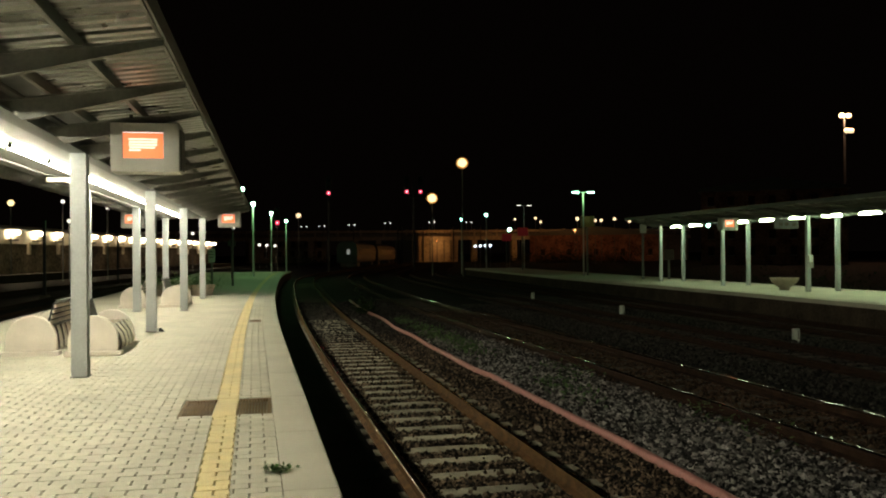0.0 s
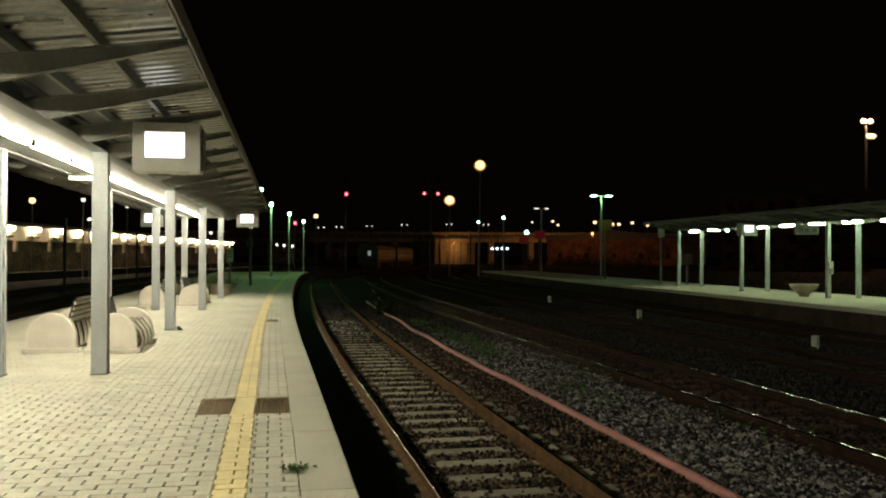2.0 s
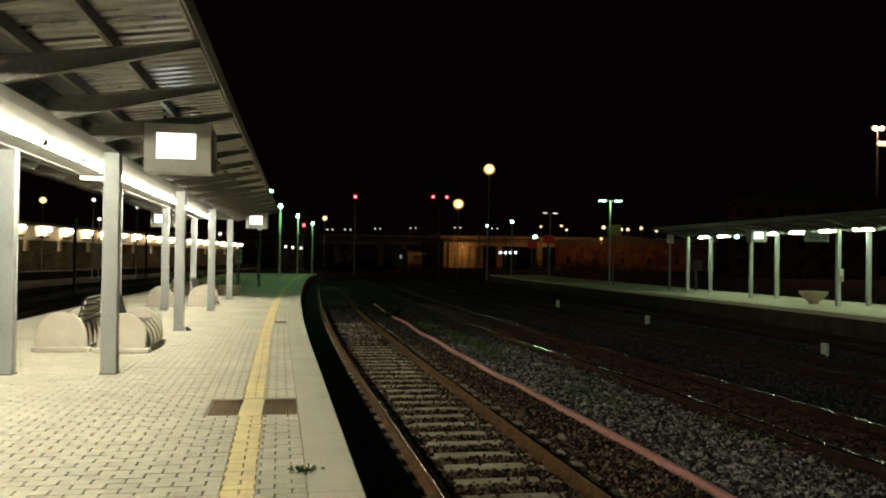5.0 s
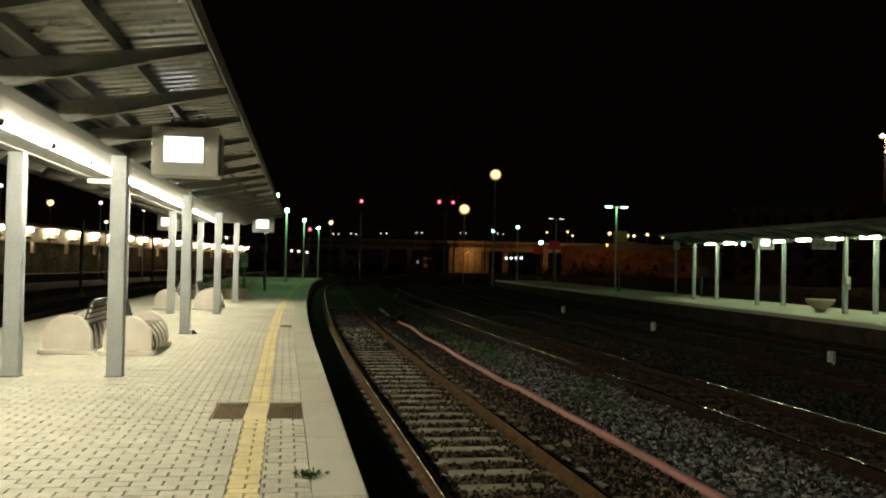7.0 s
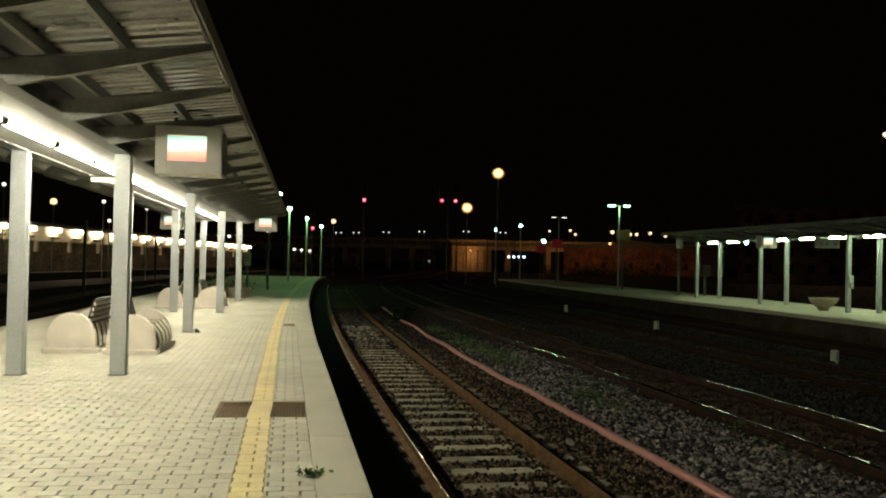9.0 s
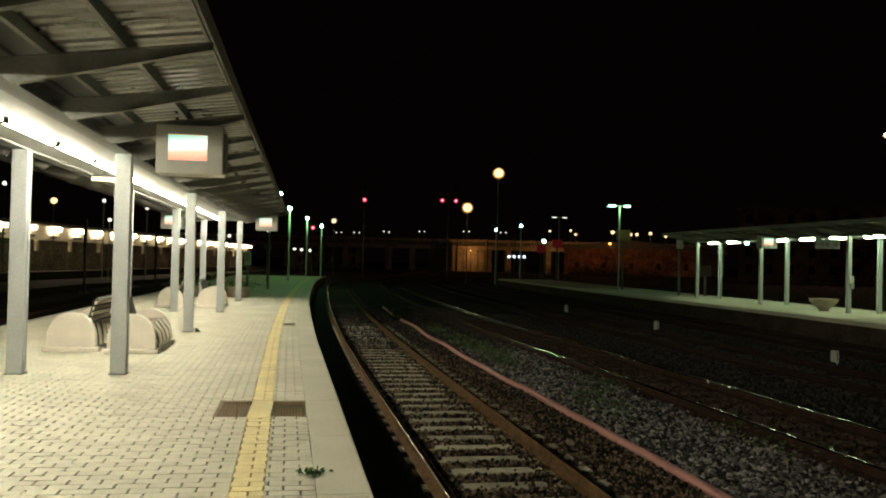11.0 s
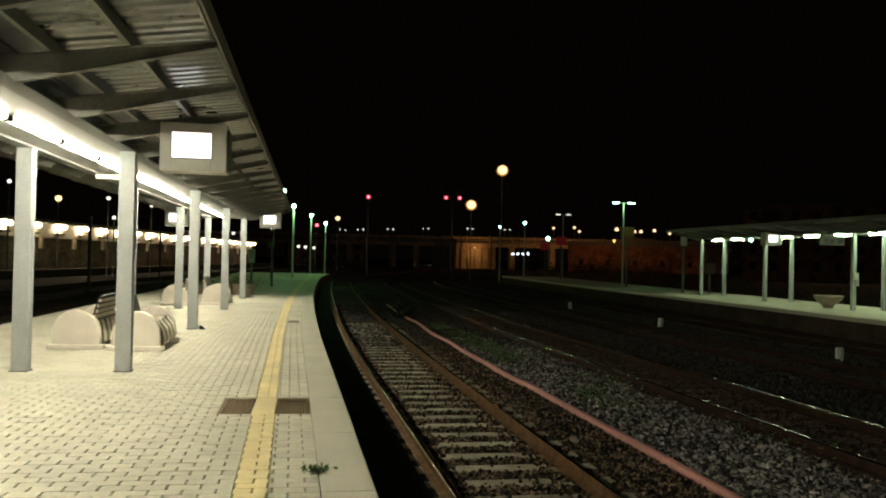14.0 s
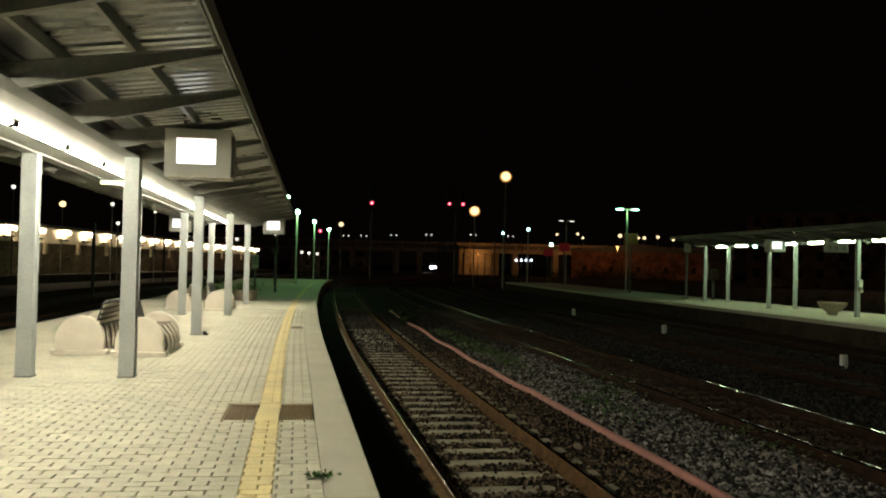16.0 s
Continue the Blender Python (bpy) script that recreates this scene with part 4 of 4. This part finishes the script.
for mx, my, mh in ((33.5, 205, 8.6), (36.8, 212, 9.2), (42.0, 200, 8.8), (51.0, 210, 9.0), (57.5, 196, 8.4), (19.0, 205, 8.2), (12.0, 190, 7.6)):
    mast = thing("dark_mast", pose(mx, my, BED_Z), "thin dark mast in front of the road bridge", "mast", "far masts")
    part("post", boxed(-0.11, 0.11, -0.11, 0.11, 0, mh), BLACK, mast)
    part("arm", boxed(-1.2, 0.0, -0.05, 0.05, mh - 0.5, mh - 0.4), BLACK, mast)


# ---- houses ----
def house(x, y, w, d, h, turn, wall, label, cols, rows):
    t = thing("house", pose(x, y, BED_Z, 0, 0, turn), label, "building", "distant houses")
    part("wall", boxed(-w / 2, w / 2, 0, d, 0, h), wall, t)
    part("roof", extrude([(-w / 2 - 0.6, h), (w / 2 + 0.6, h), (w / 2 + 0.6, h + 0.4), (0, h + 2.2), (-w / 2 - 0.6, h + 0.4)], -0.6, d + 0.6), STEEL_DARK, t)
    for i in range(cols):
        for j in range(rows):
            cx, cz = -w / 2 + w * (i + 0.5) / cols, 1.6 + (h - 1.2) * j / rows
            win = part("window", boxed(cx - 0.55, cx + 0.55, -0.04, 0.05, cz, cz + 1.6), WINDOW_MATTE, t, "dark matte window")
            part("sill", boxed(cx - 0.65, cx + 0.65, -0.14, -0.045, cz - 0.12, cz), BRIDGE_MAT, win)
    return t


house(86, 138, 24, 12, 13.0, -32, REDWALL, "reddish apartment house behind the far platform in the dark", 7, 4)
house(82, 212, 34, 12, 6.8, -20, REDWALL, "dim brick building beside the road bridge", 5, 1)
house(4, 245, 22, 10, 6.5, 0, WALL_MAT, "low dim building beyond the platform end", 6, 2)

# ---- first platform with its lit canopy, across the tracks behind ----
first = thing("station_building", pose(-25, 75, BED_Z, 0, 0, -7.5), "station building with a brightly lit canopy along its platform", "station building")
part("platform_slab", boxed(-9, 1.6, -40, 115, 0, 0.7), STONE_FACE, first)
part("wall", boxed(-8, -5, -38, 112, 0.7, 5.6), WALL_MAT, first)
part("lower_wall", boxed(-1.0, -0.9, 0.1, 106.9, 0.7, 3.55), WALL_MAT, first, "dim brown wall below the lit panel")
part("canopy_roof", boxed(-5.0, 0.7, 0, 107, 4.95, 5.15), STEEL_DARK, first)
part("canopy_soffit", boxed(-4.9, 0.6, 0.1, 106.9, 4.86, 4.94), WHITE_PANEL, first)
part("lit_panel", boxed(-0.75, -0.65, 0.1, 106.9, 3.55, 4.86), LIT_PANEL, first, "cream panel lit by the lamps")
for k in range(13):
    y = 9.0 + 7.6 * k
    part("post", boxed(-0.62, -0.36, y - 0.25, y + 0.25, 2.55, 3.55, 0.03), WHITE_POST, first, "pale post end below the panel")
for k in range(20):
    y = 1.8 + 5.5 * k
    lamp = part("lamp", boxed(-0.45, -0.05, y - 0.75, y + 0.75, 4.45, 4.8, 0.05), STATION_LAMP, first, "glowing lamp")
    part("bracket", extrude([(y - 0.9, 4.0), (y + 0.9, 4.0), (y + 0.5, 3.8), (y - 0.5, 3.8)], -0.60, -0.2, axis="x"), STEEL_DARK, first)
for x in (-10.6, -15.2):
    t = thing("railway_track", Matrix(), "unlit railway track behind the platform", "railway track", "tracks of the station")
    for side in (-0.7525, 0.7525):
        sweep("rail", [(o, z + RAIL_Z) for o, z in RAIL_PROFILE], [(x + side + max(0, yy - 60) * 0.1, yy) for yy in range(-10, 200, 5)], [RUST_OLD, RUST_OLD], t, pick=lambda j: 1 if 6 <= j <= 14 else 0)
for x, y in ((-12.8, 53.5), (-12.8, 77.8), (-12.6, 30.0)):
    t = thing("dark_mast", pose(x, y, BED_Z), "dark steel mast between the tracks", "mast", "masts")
    part("post", boxed(-0.08, 0.08, -0.08, 0.08, 0, 4.4), BLACK, t)
    part("foot", boxed(-0.25, 0.25, -0.25, 0.25, 0, 0.12), CONCRETE, t)


# ---- small things ----
def marker(x, y):
    t = thing("track_marker", pose(x, y, BED_Z), "small white marker post between the tracks", "marker", "track markers")
    part("post", boxed(-0.08, 0.08, -0.06, 0.06, 0, 0.36, 0.015), SIGN_WHITE, t)
    part("dark_band", boxed(0.02, 0.045, -0.064, 0.064, 0.10, 0.33), STEEL_DARK, t)
    return t


for x, y in ((13.06, 19.93), (12.77, 30.41), (12.79, 41.7)):
    marker(x, y)


def bowl():
    t = thing("planter_bowl", pose(20.4, 31.9, 0.0), "wide empty stone planter bowl standing on the platform", "planter")
    prof = [(0.86 * a, 0.9 * b) for a, b in [(0.18, 0), (0.24, 0.02), (0.22, 0.10), (0.36, 0.20), (0.56, 0.36), (0.64, 0.50), (0.66, 0.56), (0.60, 0.57), (0.52, 0.46), (0.0, 0.44)]]
    v, f, n = [], [], 28
    for r, z in prof:
        v += [(r * math.cos(2 * math.pi * a / n), r * math.sin(2 * math.pi * a / n), z) for a in range(n)]
    for i in range(len(prof) - 1):
        for a in range(n):
            b = (a + 1) % n
            f.append((i * n + a, i * n + b, (i + 1) * n + b, (i + 1) * n + a))
    f.append(tuple(range(n))[::-1])
    raw("bowl", v, f, TERRACOTTA, t, smooth=True)
    return t


bowl()


def leaves(name, m, n, spread, size, label, category, mat=LEAF):
    rng = np.random.default_rng(int(abs(m.translation.x * 10 + m.translation.y * 7)))
    t = thing(name, m, label, category)
    v, f = [], []
    for _ in range(n):
        c = rng.normal(size=3) * spread
        c[2] = abs(c[2])
        d = rng.normal(size=3)
        d[2] = abs(d[2]) * 0.6
        d /= np.linalg.norm(d)
        s = np.cross(d, (0.3, 0.2, 1.0))
        s /= np.linalg.norm(s)
        L = size * rng.uniform(0.6, 1.3)
        k = len(v)
        v += [tuple(c), tuple(c + d * L * 0.5 + s * L * 0.2), tuple(c + d * L), tuple(c + d * L * 0.5 - s * L * 0.2 + (0, 0, 0.01))]
        f.append((k, k + 1, k + 2, k + 3))
    raw("foliage", v, f, mat, t)
    return t


leaves("weed", pose(0.08, 6.55, 0), 70, (0.055, 0.022, 0.012), 0.06, "small green weed growing from the platform joint", "weed")
for x, y, n in ((4.74, 13.8, 320), (4.6, 19.8, 420), (4.63, 21.6, 420), (4.46, 23.2, 420), (4.5, 25.5, 300), (4.3, 28.5, 300), (6.0, 10.6, 90), (5.6, 16.0, 120)):
    leaves("weeds", pose(x, y, BED_Z + 0.03), n, (0.22, 0.7, 0.07), 0.10, "low green weeds growing in the ballast", "weeds")
# this weed takes the dark leaf colour to imitate the dim light there
leaves("tall_weed", pose(3.5, 33.0, BED_Z + 0.03), 160, (0.20, 0.22, 0.40), 0.30, "tall thin weed beside the track", "weed", LEAF_DARK)
for x, y in ((-3.6, 35.6), (-2.75, 36.2), (-4.6, 36.0)):
    t = leaves("shrub", pose(x, y, 0.25), 900, (0.32, 0.30, 0.26), 0.10, "low clipped shrub in a round planter", "shrub")
    bm = bmesh.new()
    tube_mesh(bm, 0, 0, -0.25, 0.18, 0.42, 0.55, 20)
    part("planter", bm, TERRACOTTA, t)


def post_sign(x, y, z, w, h, mat, label, ground=0.0, category="sign", text_bars=0):
    t = thing("platform_sign", pose(x, y, ground), label, category)
    part("post", boxed(-0.06, 0.06, -0.04, 0.04, 0, z + h), STEEL_DARK, t)
    p = part("panel", boxed(-w / 2, w / 2, -0.08, -0.045, z, z + h, 0.01), mat, t)
    for k in range(text_bars):
        part("text_bar", boxed(-w * 0.35, w * 0.3, -0.086, -0.081, z + h * (0.75 - 0.2 * k), z + h * (0.82 - 0.2 * k)), BLACK, p)
    return t


post_sign(-3.25, 50.0, 1.2, 0.36, 0.75, CASE, "small dull notice board on a dark post", text_bars=3)
post_sign(-2.6, 60.0, 2.2, 0.5, 0.4, STEEL_DARK, "thin dark pole with a small plate")
post_sign(21.25, 47.46, 2.7, 0.40, 0.5, SIGN_WHITE, "dark post with a red and white plate", category="sign")
post_sign(21.46, 57.1, 3.35, 1.0, 0.75, SIGN_ORANGE, "orange brown board on a post behind the lamp", category="sign board")
post_sign(24.16, 88.0, 2.85, 1.0, 0.75, RED_SCREEN, "dim red screen on a dark post", category="screen")
post_sign(22.58, 76.75, 3.15, 1.0, 0.75, RED_SCREEN, "dim red screen on a dark post", category="screen")
post_sign(22.6, 46.9, 1.15, 0.6, 0.6, SLAT_DARK, "brown poster board behind the far platform", category="sign board")
# direction sign hung under the far canopy
hang = thing("hanging_sign", pose(18.95, 29.48, 2.42), "dark sign frame hung under the far canopy", "sign")
part("panel", boxed(-0.5, 0.5, -0.03, 0.03, 0.0, 0.36, 0.01), STEEL_DARK, hang)
for bx in (-0.32, -0.08, 0.24):
    part("text_bar", boxed(bx, bx + 0.16, -0.036, -0.031, 0.10, 0.24), CONCRETE, hang)
for bx in (-0.42, 0.42):
    part("hanger", boxed(bx - 0.015, bx + 0.015, -0.015, 0.015, 0.36, 0.72), STEEL_DARK, hang)
# short light across the near canopy
cross = thing("sign_light", pose(-3.45, 15.6, 2.86), "short warm light bar hung across the canopy", "ceiling light")
part("bar", boxed(-0.22, 0.22, -0.05, 0.05, 0.0, 0.06, 0.01), CROSS_LIGHT, cross, "glowing bar")
part("housing", boxed(-0.24, 0.24, -0.06, 0.06, 0.062, 0.10, 0.01), STEEL_DARK, cross)
# pale broken stones on the ballast
def pale_stone(x, y, r, seed):
    lump = bmesh.new()
    ball(lump, (0, 0, 0), r, 0.75, 2)
    for vtx in lump.verts:
        vtx.co *= 0.75 + 0.5 * noise.noise(vtx.co * (1.5 / r) + Vector((seed, 0, 0)))
    ob = tagged(part("pale_stone", lump, TERRACOTTA), "pale broken stone lying on the ballast", "stone", "pale stones")
    ob.location = (x, y, -0.66)


for k, (x, y, r) in enumerate(((3.37, 10.73, 0.07), (5.9, 24.3, 0.05), (2.98, 15.2, 0.045), (2.86, 12.3, 0.04), (5.75, 15.6, 0.045), (5.55, 10.1, 0.06), (5.6, 9.5, 0.05))):
    pale_stone(x, y, r, 3.7 * k)
box_ = thing("switch_box", pose(20.60, 30.48, 1.15), "small white electric box on the canopy column", "electric box")
part("case", boxed(-0.09, 0.09, -0.09, 0.0, 0.0, 0.28, 0.01), SIGN_WHITE, box_)
part("socket", boxed(-0.02, 0.11, -0.08, 0.0, -0.22, -0.01, 0.01), CASE, box_)
shoe = thing("column_bracket", pose(-2.33, COLUMN_Y + BAY - 0.12, 0), "small black metal door stop at the column foot", "bracket")
part("stop", extrude([(0.02, 0), (0.13, 0), (0.10, 0.04), (0.05, 0.085), (0.02, 0.08)], -0.04, 0.04), BLACK, shoe)
part("plate", extrude([(-0.02, 0), (0.018, 0), (0.018, 0.07), (-0.02, 0.085)], -0.045, 0.045), SIGN_WHITE, shoe, "white plate")
for x, y, k in ((58, 175, 1.0), (62, 182, 1.3), (66, 178, 1.1), (54, 190, 1.2), (71, 172, 1.2), (49, 196, 1.0), (8, 185, 1.0), (3, 175, 1.1)):
    leaves("bush", pose(x, y, BED_Z), 900, (2.2 * k, 1.2, 1.1 * k), 0.5, "dark bush growing beside the tracks", "bush", LEAF_DARK)
for k in range(16):
    hx, hy = 24.3 + 0.5 * (k % 3) + 0.04 * k, 24 + 2.6 * k
    leaves("hedge_bush", pose(hx, hy, BED_Z), 600, (0.50, 0.9, 0.50 + 0.25 * ((k * 7) % 4) / 3), 0.16, "dark hedge bush behind the platform across the tracks", "bush", LEAF_DARK)
blocks()


# ---- what moves ----
def motions():
    # the train that pulls away: where its last end stands
    tail = ((0, 120), (1, 121.3), (2, 124.2), (3, 130.5), (4, 140.5), (5, 153), (6, 168), (7, 185), (8, 204), (9, 225), (11, 270), (13, 320), (16, 400))
    for k, c in enumerate(leaving):
        walk(c, [(t, path_pose(TRACKS[0], y + 25.5 * k)) for t, y in tail])
    head = ((0, 560), (8, 430), (12, 372), (14, 341), (14.5, 322), (15, 307), (16, 296))
    walk(coming, [(t, path_pose(TRACKS[0] - 4.3, y)) for t, y in head])
    # the page drums of the monitors turn from page to page
    turns = ((0, 0), (1.8, 0), (1.84, 60), (1.88, 120), (8.8, 120), (8.84, 180), (8.88, 240), (11.84, 240), (11.88, 180), (11.92, 120), (16, 120))
    for d in drums:
        walk(d, [(t, pose(*DRUM, a, 0, 0)) for t, a in turns])


motions()
